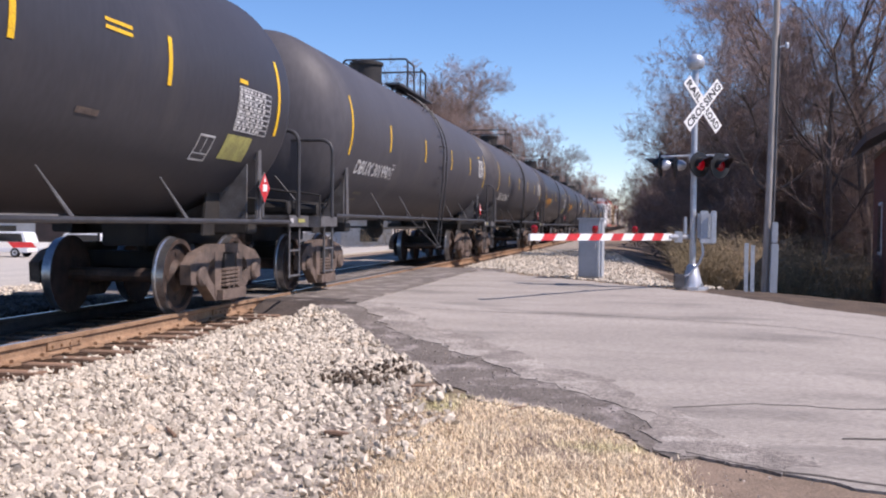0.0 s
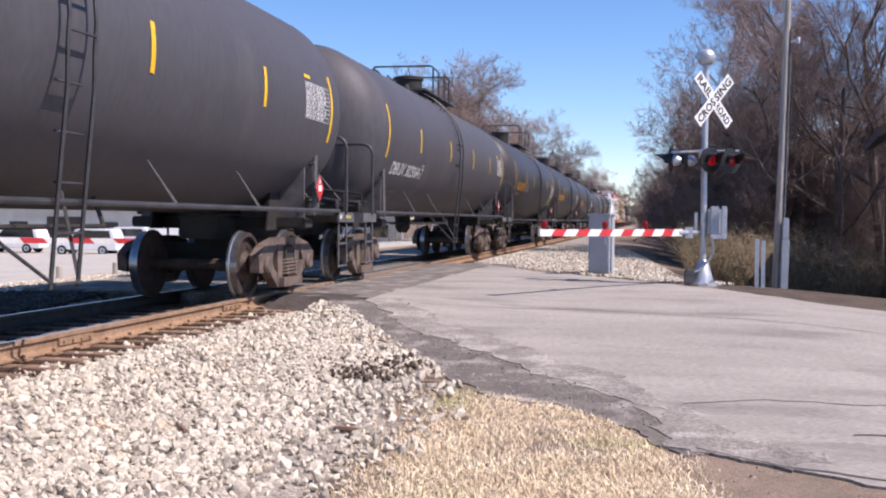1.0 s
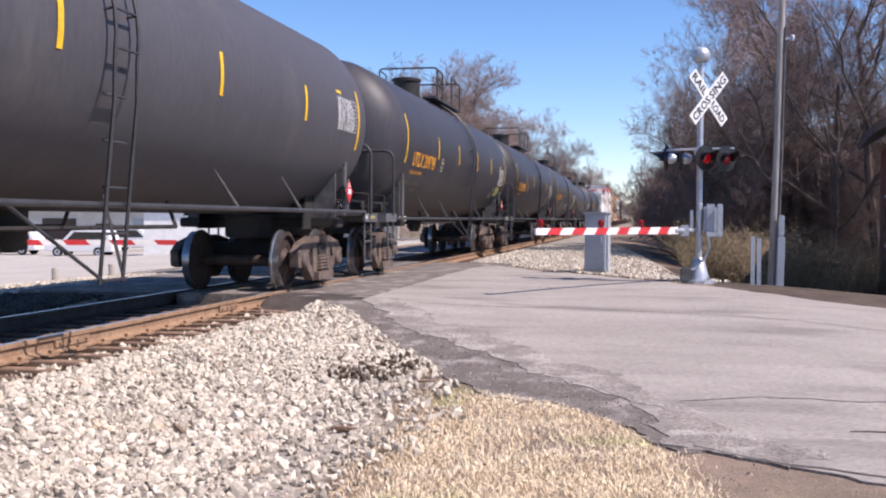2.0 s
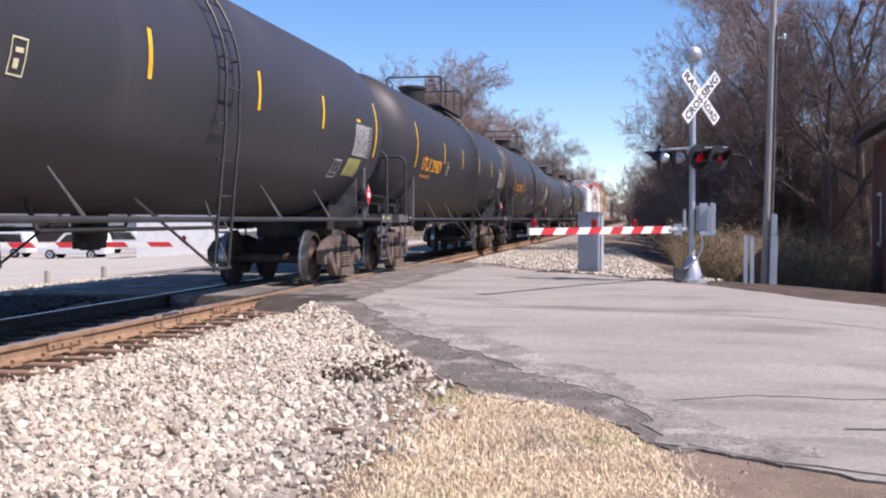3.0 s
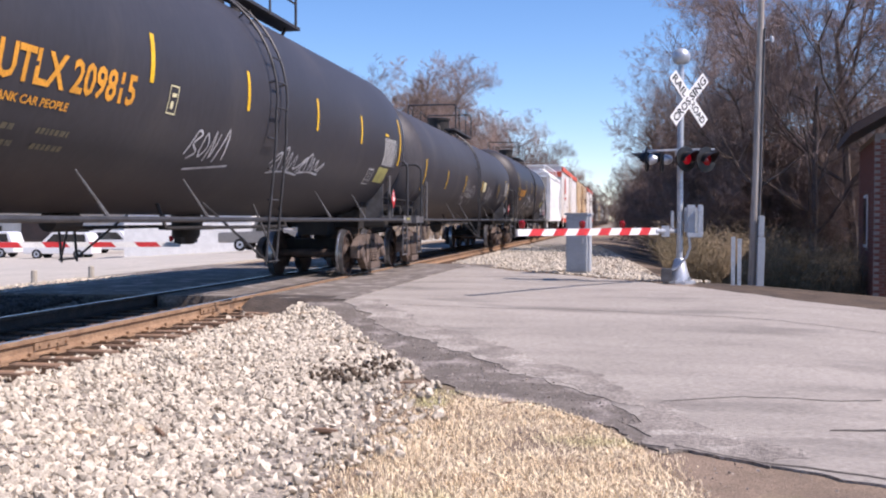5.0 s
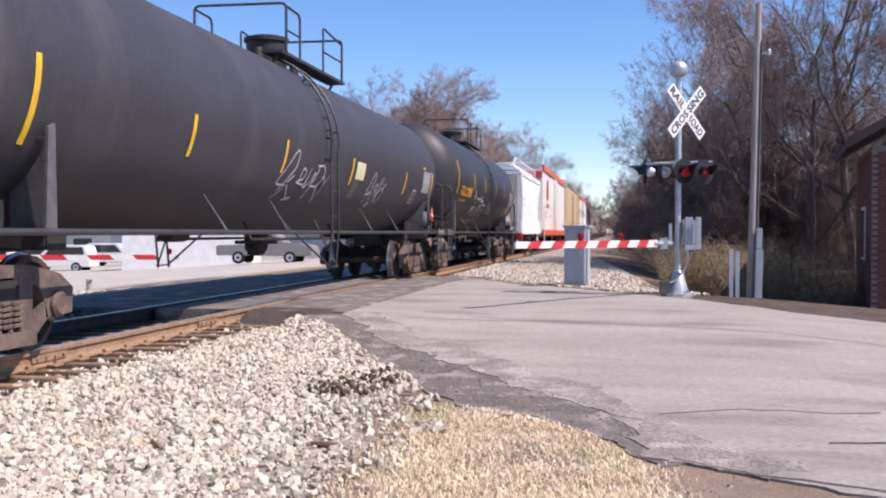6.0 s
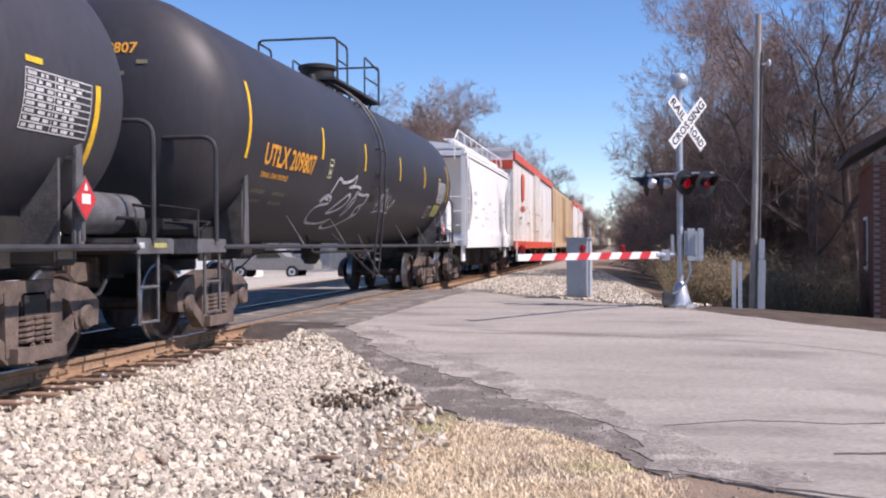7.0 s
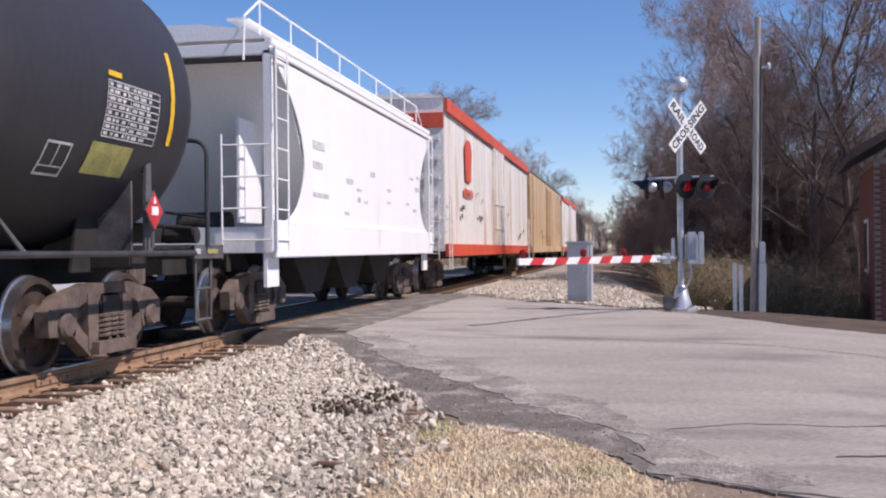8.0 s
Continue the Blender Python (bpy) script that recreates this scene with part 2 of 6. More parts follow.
def mesh_of(name, bm, material, smooth=True, bevel=0.0):
    if bevel:
        bmesh.ops.bevel(bm, geom=bm.edges[:], offset=bevel, segments=2, affect="EDGES", clamp_overlap=True)
    bmesh.ops.recalc_face_normals(bm, faces=bm.faces)
    me = bpy.data.meshes.new(name)
    bm.to_mesh(me)
    bm.free()
    for m in material if isinstance(material, (list, tuple)) else [material]:
        me.materials.append(m)
    if smooth:
        me.polygons.foreach_set("use_smooth", [True] * len(me.polygons))
        me.set_sharp_from_angle(angle=radians(35))
    return me


def part(name, bm, material, parent=None, label="", smooth=True, bevel=0.0, kind=""):
    ob = new(name, mesh_of(name, bm, material, smooth, bevel) if isinstance(bm, bmesh.types.BMesh) else bm)
    if parent is not None:
        ob.parent = parent
    return tagged(ob, label, kind=kind)


def thing(name, label, category, m=None, group="", kind=""):
    ob = new(name)
    ob.empty_display_size = 0.2
    if m is not None:
        ob.matrix_basis = m
    return tagged(ob, label, category, group, kind)


def letters(text, height):
    """The flat outline of a line of text, as points and faces, its capitals that high."""
    cu = bpy.data.curves.new("letters", "FONT")
    cu.body, cu.size, cu.resolution_u, cu.offset = text, height / 0.70, 2, height * 0.035
    ob = new("letters", cu)
    me = bpy.data.meshes.new_from_object(ob.evaluated_get(bpy.context.evaluated_depsgraph_get()))
    pts, faces = [tuple(v.co) for v in me.vertices], [tuple(f.vertices) for f in me.polygons]
    bpy.data.objects.remove(ob)
    bpy.data.curves.remove(cu)
    bpy.data.meshes.remove(me)
    return pts, faces


# ---------------------------------------------------------------- ground
def smooth(a, b, x):
    t = min(1.0, max(0.0, (x - a) / (b - a)))
    return t * t * (3 - 2 * t)


def ground_z(x, y):
    g = -0.45 + 0.43 * smooth(6, 19, y)
    g -= 0.25 * smooth(1.5, 6, x) + 0.75 * smooth(19.5, 27, y) * smooth(-1.5, 4, x)
    cross = smooth(12.6, 15.0, y) * (1 - smooth(27, 29, y))
    g += (-0.03 - g) * cross * smooth(-1.0, -4.4, x)
    if x < TRACK:
        g = -0.14 - 1.5 * min(1.0, max(0.0, (-11.0 - x) / 26.0))
        g += (-0.05 - g) * cross * smooth(-12, -8.6, x)
    bed = -0.23 - max(0.0, abs(x - TRACK) - 1.75) * 0.30
    return max(g, bed) if abs(x - TRACK) > 1.75 else bed


def sheet(name, xs, ys, fz, material, parent=None, kind="structure", label="", category=""):
    verts = [(x, y, fz(x, y)) for y in ys for x in xs]
    w = len(xs)
    faces = [(j * w + i, j * w + i + 1, (j + 1) * w + i + 1, (j + 1) * w + i) for j in range(len(ys) - 1) for i in range(w - 1)]
    me = bpy.data.meshes.new(name)
    me.from_pydata(verts, [], faces)
    me.materials.append(material)
    me.polygons.foreach_set("use_smooth", [True] * len(me.polygons))
    ob = new(name, me)
    return tagged(ob, label, category, kind=kind)


def steps(*spans):
    out = []
    for a, b, n in spans:
        out += [a + (b - a) * k / n for k in range(n)]
    return out + [spans[-1][1]]

ground = sheet("ground", steps((-900, -60, 12), (-60, -16, 14), (-16, 8, 96), (8, 60, 14), (60, 900, 12)), steps((-300, -10, 10), (-10, 3, 10), (3, 32, 116), (32, 120, 24), (120, 1500, 20)),
               lambda x, y: ground_z(x, y) - 0.032, SOIL, label="dry bare soil with dead grass", category="ground")
litter = sheet("forest_floor", steps((-1.2, 40, 80)), steps((24.5, 70, 50), (70, 420, 40)),
               lambda x, y: ground_z(x, y) - 0.035 + 0.10 * noise.noise((x * 0.5, y * 0.5, 0)) * smooth(-1.2, 2, x) - 0.05 * (1 - smooth(-1.2, 0.3, x)), LEAFLITTER, label="brown leaf litter under bare trees", category="ground")

litter_near = sheet("forest_floor", steps((1.25, 40, 64)), steps((12.5, 24.6, 40)), lambda x, y: ground_z(x, y) - 0.026, LEAFLITTER, label="dark leaf litter beside the road", category="ground")


def in_poly(x, y, poly):
    c = False
    for (x0, y0), (x1, y1) in zip(poly, poly[1:] + poly[:1]):
        if (y0 > y) != (y1 > y) and x < (x1 - x0) * (y - y0) / (y1 - y0) + x0:
            c = not c
    return c


def rough_edge(x, y, seed):
    return noise.noise((x * 1.1, y * 1.1, seed)) * 1.6 + noise.noise((x * 4, y * 4, seed)) + 0.5 * noise.noise((x * 11, y * 11, seed))


def ragged(poly, step=0.14, amount=0.05, seed=0.0):
    """The outline with uneven, broken edges."""
    out = []
    for (x0, y0), (x1, y1) in zip(poly, poly[1:] + poly[:1]):
        n = max(1, int(math.hypot(x1 - x0, y1 - y0) / step)) if math.hypot(x1 - x0, y1 - y0) < 12 else 8
        for k in range(n):
            x, y = x0 + (x1 - x0) * k / n, y0 + (y1 - y0) * k / n
            out.append((x + amount * rough_edge(x, y, seed), y + amount * rough_edge(x, y, seed + 9)))
    return out


def slab(name, poly, lift, material, label, category, thick=0.06, cell=0.5):
    """Pavement: an outline draped on the ground, with a real edge."""
    bm = bmesh.new()
    face = bm.faces.new([bm.verts.new((x, y, 0)) for x, y in poly])
    xs, ys = [p[0] for p in poly], [p[1] for p in poly]
    for axis, lo, hi in ((0, min(xs), max(xs)), (1, min(ys), max(ys))):
        k = math.ceil((lo + 0.01) / cell) * cell
        while k < hi:
            no = [0, 0, 0]
            no[axis] = 1
            co = [0, 0, 0]
            co[axis] = k
            bmesh.ops.bisect_plane(bm, geom=bm.verts[:] + bm.edges[:] + bm.faces[:], plane_co=co, plane_no=no)
            k += cell if abs(k) < 20 else cell * 4
    top = bm.faces[:]
    ext = bmesh.ops.extrude_face_region(bm, geom=top)
    new_verts = [v for v in ext["geom"] if isinstance(v, bmesh.types.BMVert)]
    for v in bm.verts:
        v.co.z = ground_z(v.co.x, v.co.y) + lift - thick
    for v in new_verts:
        v.co.z += thick
    ob = part(name, bm, material, kind="structure")
    return tagged(ob, label, category, kind="structure")


ROAD = [(-4.02, 14.62), (-3.4, 13.69), (-2.86, 12.69), (-2.24, 12.04), (-1.69, 11.1), (-1.18, 10.37), (-0.69, 9.82), (-0.25, 9.19), (0.04, 8.56), (0.3, 7.5), (0.9, 6.95), (1.7, 6.5), (3.0, 5.6), (6.5, 2.0), (14, -3), (60, -12),
        (60, 8.0), (14, 13.4), (6, 15.6), (3.51, 16.56), (2.61, 16.95), (1.68, 17.75), (0.96, 19.1), (0.1, 20.6), (-1.25, 22.3), (-2.34, 23.7), (-3.74, 26.2), (-3.95, 25.3), (-4.2, 22.5), (-4.33, 20.1), (-4.13, 17.0)]
APRON = [(-4.95, 14.6), (-3.85, 13.6), (-2.95, 11.85), (-2.2, 10.6), (-1.85, 9.7), (-1.35, 9.1), (-0.66, 8.74), (-0.18, 8.09), (0.02, 7.6), (0.2, 7.2), (0.8, 7.6), (2, 9), (0.0, 14), (-3, 18), (-3.3, 27.0), (-5.0, 27.6)]
road = slab("road", ragged(ROAD, 0.09, 0.09), -0.0125, ASPHALT, "sun-bleached grey asphalt road with cracks", "road")
apron = slab("road_edge", ragged(APRON, 0.09, 0.10, 3.0), -0.018, PATCH, "dark broken asphalt along the road edge", "road")
EDGE = ROAD[:11]
worn = slab("worn_road_edge", ragged(EDGE + [(x + 0.34, y + 0.42) for x, y in reversed(EDGE)], 0.07, 0.15, 6.0), -0.0100, WORN, "worn crumbling asphalt between the road and its dark edge", "road", thick=0.03)
bm = bmesh.new()
for x0, x1 in ((-9.6, -7.16), (-6.95, -5.66), (-5.46, -4.0)):
    bm = bmesh.new()
    box(bm, ((x0 + x1) / 2, 20.98, -0.14 - (0.012 if x0 > -5.5 else 0.0)), (x1 - x0, 12.45, 0.25))
    tagged(part("crossing_asphalt", bm, PATCH, bevel=0.02), "dark asphalt crossing laid along the rails", "road", kind="structure")
ramp_near = sheet("crossing_ramp", steps((-5.44, -3.7, 14)), steps((13.7, 15.3, 14)), lambda x, y: min(-0.016, -0.30 + 0.28 * smooth(13.7, 14.85, y) + 0.03 * noise.noise((x * 3, y * 3, 1))) - 0.20 * smooth(-4.3, -3.7, x), DARKSOIL, label="dark oily soil ramp up to the crossing", category="road")
# takes the dark asphalt colour to paint in the train's shadow
far_road = slab("far_road", [(-9.5, 15.2), (-9.5, 27), (-60, 40), (-60, 24)], 0.02, PATCH, "asphalt road beyond the track, coloured dark for the train's shadow", "road", cell=1.0)
lot = slab("parking_lot", ragged([(-11.6, 28.0), (-11.6, 130), (-140, 130), (-140, -30), (-12.2, -30), (-11.8, 15)], 0.5, 0.1), 0.03, CONCRETE, "pale concrete parking lot", "parking lot", cell=2.0)

# cracks in the asphalt, dark open seams
def seam(pts, w, parent):
    bm = bmesh.new()
    prev = None
    dense = []
    for (x0, y0), (x1, y1) in zip(pts, pts[1:]):
        n = max(2, int(math.hypot(x1 - x0, y1 - y0) / 0.12))
        dense += [(x0 + (x1 - x0) * k / n, y0 + (y1 - y0) * k / n) for k in range(n)]
    for i, (x, y) in enumerate(dense):
        j = 0.05 * noise.noise((x * 4, y * 4, 5.0))
        ww = w * (0.6 + 0.8 * abs(noise.noise((x * 6, y * 6, 1.0))))
        z = ground_z(x, y) - 0.009
        cur = [bm.verts.new((x + j, y + j - ww / 2, z)), bm.verts.new((x + j, y + j + ww / 2, z))]
        if prev:
            bm.faces.new((prev[0], cur[0], cur[1], prev[1]))
        prev = cur
    return part("crack", bm, BLACKTAR, parent, "dark crack filled with dirt")


BLACKTAR = mat("crack_dirt", (0.06, 0.052, 0.045), (0.09, 0.08, 0.07), rough=1.0)
seam([(0.35, 7.45), (0.9, 7.05), (1.6, 6.75), (2.4, 6.2)], 0.05, road)
seam([(0.3, 9.0), (1.0, 9.3), (1.8, 9.25), (2.3, 9.45)], 0.03, road)
seam([(-3.2, 14.6), (-0.8, 14.9), (1.2, 14.4), (3.4, 13.6), (5, 13.3)], 0.03, road)
seam([(-1.95, 10.6), (-1.6, 11.3)], 0.04, apron)
seam([(1.5, 8.1), (2.3, 8.3)], 0.07, road)

# ---------------------------------------------------------------- track
RAIL = [(-0.07, -0.17), (0.07, -0.17), (0.07, -0.155), (0.02, -0.14), (0.010, -0.12), (0.010, -0.055), (0.036, -0.042), (0.036, -0.006), (0.028, 0.0), (-0.028, 0.0), (-0.036, -0.006), (-0.036, -0.042), (-0.010, -0.055), (-0.010, -0.12), (-0.02, -0.14), (-0.07, -0.155)]


def rail(x, name, side_metal):
    ob = thing(name, "rust-brown steel rail with a worn bright head", "rail", pose(x, 0, 0), kind="structure")
    bm = bmesh.new()
    ends = [-60, 5.27, 17.2, 29.1, 400]
    for a, b in zip(ends, ends[1:]):
        prism(bm, [(px, pz) for px, pz in RAIL], Matrix.Translation((0, b - 0.004, 0)) @ Matrix(((1, 0, 0, 0), (0, 0, -1, 0), (0, 1, 0, 0), (0, 0, 0, 1))), b - a - 0.008)
    part("rail_body", bm, side_metal, ob, smooth=False)
    bm = bmesh.new()
    box(bm, (0, 170, 0.001), (0.054, 460, 0.004))
    part("rail_head", bm, RAILHEAD, ob, "worn grey running surface")
    return ob


# far rail takes the darkened side colour, painted shade under the train
rail_near, rail_far = rail(TRACK + 0.7525, "rail", RAILRUST), rail(TRACK - 0.7525, "rail", SHADEDRAIL)
for y in (9.4, 13.35):
    for sx in (-0.024, 0.024):
        bm = bmesh.new()
        box(bm, (sx, y, -0.088), (0.022, 0.62, 0.07))
        for k in range(4):
            lathe(bm, [(0, 0.016), (0.02, 0.014)], 6, "x", (sx * 1.5, y - 0.24 + 0.16 * k, -0.088))
        part("joint_bar", bm, RAILRUST, rail_near)
# reaches past the far rail: the train's shadow is painted in there too
oily_shaded_bed = sheet("ballast", steps((TRACK - 3.4, TRACK + 0.55, 28)), steps((-10, 3, 10), (3, 14.6, 60)), lambda x, y: ground_z(x, y) + 0.014 + 0.02 * noise.noise((x * 3, y * 3, 4)), OILSHADESTONE, label="oily ballast under the train, with its shade put into the colour", category="ballast")
track = thing("track_bed", "wooden railway ties set in pale ballast", "railway track", kind="structure")
bm = bmesh.new()
box(bm, (TRACK, 0, -0.265), (2.6, 0.23, 0.16))
tie_mesh = mesh_of("tie", bm, TIE, bevel=0.012)
bm_far = bmesh.new()
k, y = 0, -8.0
while y < 220:
    if 3.0 < y < 14.6 or 27.4 < y < 60:
        t = new("tie", tie_mesh)
        t.parent = track
        t.matrix_basis = Matrix.Translation((0.10 * noise.noise((y * 3.1, 0, 0)), y, 0.012 * noise.noise((y, 3, 0)))) @ Matrix.Translation((TRACK, 0, 0)) @ pose(0, 0, 0, 0, 0, 1.6 * noise.noise((y * 1.7, 7, 0))) @ Matrix.Translation((-TRACK, 0, 0))
    elif y < 3.0 or y > 60:
        box(bm_far, (TRACK, y, -0.265), (2.6, 0.23, 0.16))
    y += 0.49
part("tie_row", bm_far, TIE, track, kind="stuff")
bm = bmesh.new()
for y in [3.0 + 0.49 * k for k in range(24)]:
    for x in (TRACK + 0.7525 + 0.095, TRACK + 0.7525 - 0.095):
        box(bm, (x, y, -0.165), (0.10, 0.18, 0.018))
        box(bm, (x - 0.02, y + 0.05, -0.145), (0.035, 0.018, 0.04))
part("tie_plate", bm, RAILRUST, track)
ballast_bed = sheet("ballast", steps((-11.9, -1.85, 76)), steps((-10, 3, 10), (3, 14.4, 70)), lambda x, y: ground_z(x, y) - 0.026 + 0.02 * (y < 8.0) - 0.02 * (x > -2.0), BALLAST, label="grey ballast bed beside the track", category="ballast")
ballast_far = sheet("ballast", steps((-9.4, -2.4, 50)), steps((27.0, 60, 80), (60, 300, 40)), lambda x, y: ground_z(x, y) - 0.005, BALLAST, label="pale ballast bed beyond the crossing", category="ballast")

# ballast stones: faceted lumps, one mesh

def ico():
    bm = bmesh.new()
    bmesh.ops.create_icosphere(bm, subdivisions=1, radius=1.0)
    v = np.array([tuple(x.co) for x in bm.verts])
    f = np.array([[x.index for x in p.verts] for p in bm.faces])
    bm.free()
    return v, f


def stones(name, places, sizes, material, label, seed):
    rng = np.random.default_rng(seed)
    v, f = ico()
    n = len(places)
    jit = v[None] * rng.uniform(0.55, 1.35, (n, len(v), 1))
    jit *= (rng.uniform(0.45, 1.5, (n, 1, 3)) * sizes[:, None, None])
    q = rng.normal(size=(n, 4))
    q /= np.linalg.norm(q, axis=1)[:, None]
    w, x, y, z = q.T
    rot = np.stack([1 - 2 * (y * y + z * z), 2 * (x * y - z * w), 2 * (x * z + y * w), 2 * (x * y + z * w), 1 - 2 * (x * x + z * z), 2 * (y * z - x * w), 2 * (x * z - y * w), 2 * (y * z + x * w), 1 - 2 * (x * x + y * y)], 1).reshape(n, 3, 3)
    pts = np.einsum("nij,nkj->nki", rot, jit) + places[:, None]
    faces = f[None] + (np.arange(n) * len(v))[:, None, None]
    me = bpy.data.meshes.new(name)
    me.from_pydata(pts.reshape(-1, 3).tolist(), [], faces.reshape(-1, 3).tolist())
    me.materials.append(material)
    return tagged(new(name, me), label, "gravel", kind="stuff")


def scatter(n, x0, x1, y0, y1, keep, seed, lift):
    rng = np.random.default_rng(seed)
    out = []
    for x, y, r in zip(rng.uniform(x0, x1, n), rng.uniform(y0, y1, n), rng.uniform(0, 1, n)):
        if keep(x, y, r):
            out.append((x, y, ground_z(x, y) + lift * (0.3 + r)))
    return np.array(out)


def shoulder(x, y, r):
    edge = -1.95 - 0.25 * noise.noise((y * 0.9, 0, 2)) - (0.9 * smooth(9.6, 13.0, y)) - 0.35 * (1 - smooth(4.5, 6.0, y))
    soil = 0.95 * smooth(edge + 0.7, edge - 1.3, x) * (0.8 + 0.5 * noise.noise((x * 1.3, y * 1.3, 6)))
    return r < soil and not in_poly(x, y, APRON) and not (x < -4.9 and y > 2 and (y - 3.0 + 0.14) % 0.49 < 0.26 and r > 0.06)


p = scatter(44000, -5.35, -1.1, 3.2, 14.7, shoulder, 1, 0.010)
stones("ballast_stone", p, np.random.default_rng(5).lognormal(math.log(0.0205), 0.38, len(p)).clip(0.009, 0.05), STONE, "pale limestone ballast stones", 2)
p = scatter(260, -3.1, -2.2, 9.2, 10.6, lambda x, y, r: math.hypot((x + 2.6) / 0.45, (y - 9.9) / 0.6) < 0.4 + r, 31, 0.035)
stones("leaf_debris", p, np.random.default_rng(32).uniform(0.012, 0.03, len(p)), LEAFLITTER, "dark dead leaves caught in the gravel", 33)
p = scatter(2600, -4.0, 0.2, 6.9, 13.8, lambda x, y, r: in_poly(x, y, APRON) and not in_poly(x, y, ROAD), 41, -0.014)
stones("loose_stone", p, np.random.default_rng(42).uniform(0.003, 0.011, len(p)), GRIT, "loose stones strewn on the broken asphalt edge", 43)
# stones in the same dark colour, painted for shade beyond the far rail
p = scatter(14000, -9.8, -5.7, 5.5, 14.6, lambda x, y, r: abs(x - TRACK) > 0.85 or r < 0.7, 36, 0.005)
stones("ballast_stone", p, np.random.default_rng(37).uniform(0.02, 0.042, len(p)), OILSHADESTONE, "oily ballast stones coloured dark for the train's shade, to beyond the far rail", 38)
p = scatter(8000, -11.8, -9.6, 5.5, 21, lambda x, y, r: not (x > -9.7 and y > 14.5), 3, 0.005)
stones("ballast_stone", p, np.random.default_rng(6).uniform(0.02, 0.042, len(p)), STONE, "ballast stones beyond the rails", 4)
p = scatter(26000, -5.3, 1.6, 20.0, 48, lambda x, y, r: not in_poly(x, y, ROAD) and not in_poly(x, y, APRON) and x < 1.6 - 0.10 * (y - 20) and r < 1.1 - (y - 20) / 40, 7, 0.01)
stones("ballast_stone", p, np.random.default_rng(8).uniform(0.014, 0.034, len(p)), STONE, "pale ballast stones heaped beside the crossing", 9)


# ---------------------------------------------------------------- dry grass
def grass(name, n, x0, x1, y0, y1, keep, h0, h1, material, label, seed, flat=0.6):
    rng = np.random.default_rng(seed)
    verts, faces = [], []
    for i in range(n):
        x, y = rng.uniform(x0, x1), rng.uniform(y0, y1)
        if not keep(x, y, rng.uniform()):
            continue
        z = ground_z(x, y) - 0.03
        h, a = rng.uniform(h0, h1), rng.uniform(0, 2 * math.pi)
        lean = rng.uniform(0.2, 1.0) * flat * h * 2.2
        w = rng.uniform(0.0014, 0.003)
        dx, dy = math.cos(a), math.sin(a)
        b = len(verts)
        hh = h * math.sqrt(max(0.05, 1 - (lean / (h * 2.2)) ** 2))
        verts += [(x - dy * w, y + dx * w, z), (x + dy * w, y - dx * w, z), (x + dx * lean * 0.5 + dy * w * 0.8, y + dy * lean * 0.5 - dx * w * 0.8, z + hh * 0.7), (x + dx * lean * 0.5 - dy * w * 0.8, y + dy * lean * 0.5 + dx * w * 0.8, z + hh * 0.7), (x + dx * lean, y + dy * lean, z + hh)]
        faces += [(b, b + 1, b + 2, b + 3), (b + 3, b + 2, b + 4)]
    me = bpy.data.meshes.new(name)
    me.from_pydata(verts, [], faces)
    me.materials.append(material)
    return tagged(new(name, me), label, "grass", kind="stuff")


def verge(x, y, r):
    patch = 0.5 + 0.9 * noise.noise((x * 0.8, y * 0.8, 3.0))
    left = smooth(-2.2, -1.0, x)
    right = 1 - smooth(0.0, 0.5, x - 0.15 * (7 - y))
    patch += 0.35 * noise.noise((x * 3.5, y * 3.5, 7.0))
    return r < (0.3 + 0.8 * patch) * left * right and not in_poly(x, y, APRON)


grass("dry_grass", 120000, -2.5, 0.6, 3.3, 9.2, verge, 0.012, 0.05, STRAW, "short straw-coloured dead grass", 11, 0.85)
grass("dry_grass", 7000, -2.1, 0.4, 4.5, 9.2, lambda x, y, r: verge(x, y, r) and noise.noise((x * 1.4, y * 1.4, 12.0)) > -0.1, 0.035, 0.075, STRAW, "longer straws of dead grass lying over the verge", 13, 0.95)
p = scatter(900, -2.4, 2.6, 3.6, 9.0, lambda x, y, r: not in_poly(x, y, APRON) and not in_poly(x, y, ROAD), 21, -0.026)
stones("pebble", p, np.random.default_rng(22).uniform(0.003, 0.010, len(p)), GRIT, "small pebbles on dry soil", 23)
for x, y, a, l, r in ((-3.35, 7.15, 125, 0.34, 0.016), (-2.15, 7.35, 165, 0.2, 0.02), (-0.95, 8.55, 60, 0.22, 0.006), (-1.95, 9.3, 20, 0.2, 0.012)):
    bm = bmesh.new()
    tube(bm, [(-l / 2, 0, 0), (0, 0.01, 0.006), (l / 2, 0, 0)], [r, r * 1.1, r * 0.7], 6)
    s = part("stick", bm, TIE)
    s.matrix_basis = pose(x, y, ground_z(x, y) + 0.022, 0, 0, a)
    tagged(s, "short weathered piece of wood on the gravel", "stick")


# ---------------------------------------------------------------- train
WHEEL_R = 0.457
CARS, WHEELSETS = [], []      # (thing, place along the track at the start), (wheelset, y in its car)


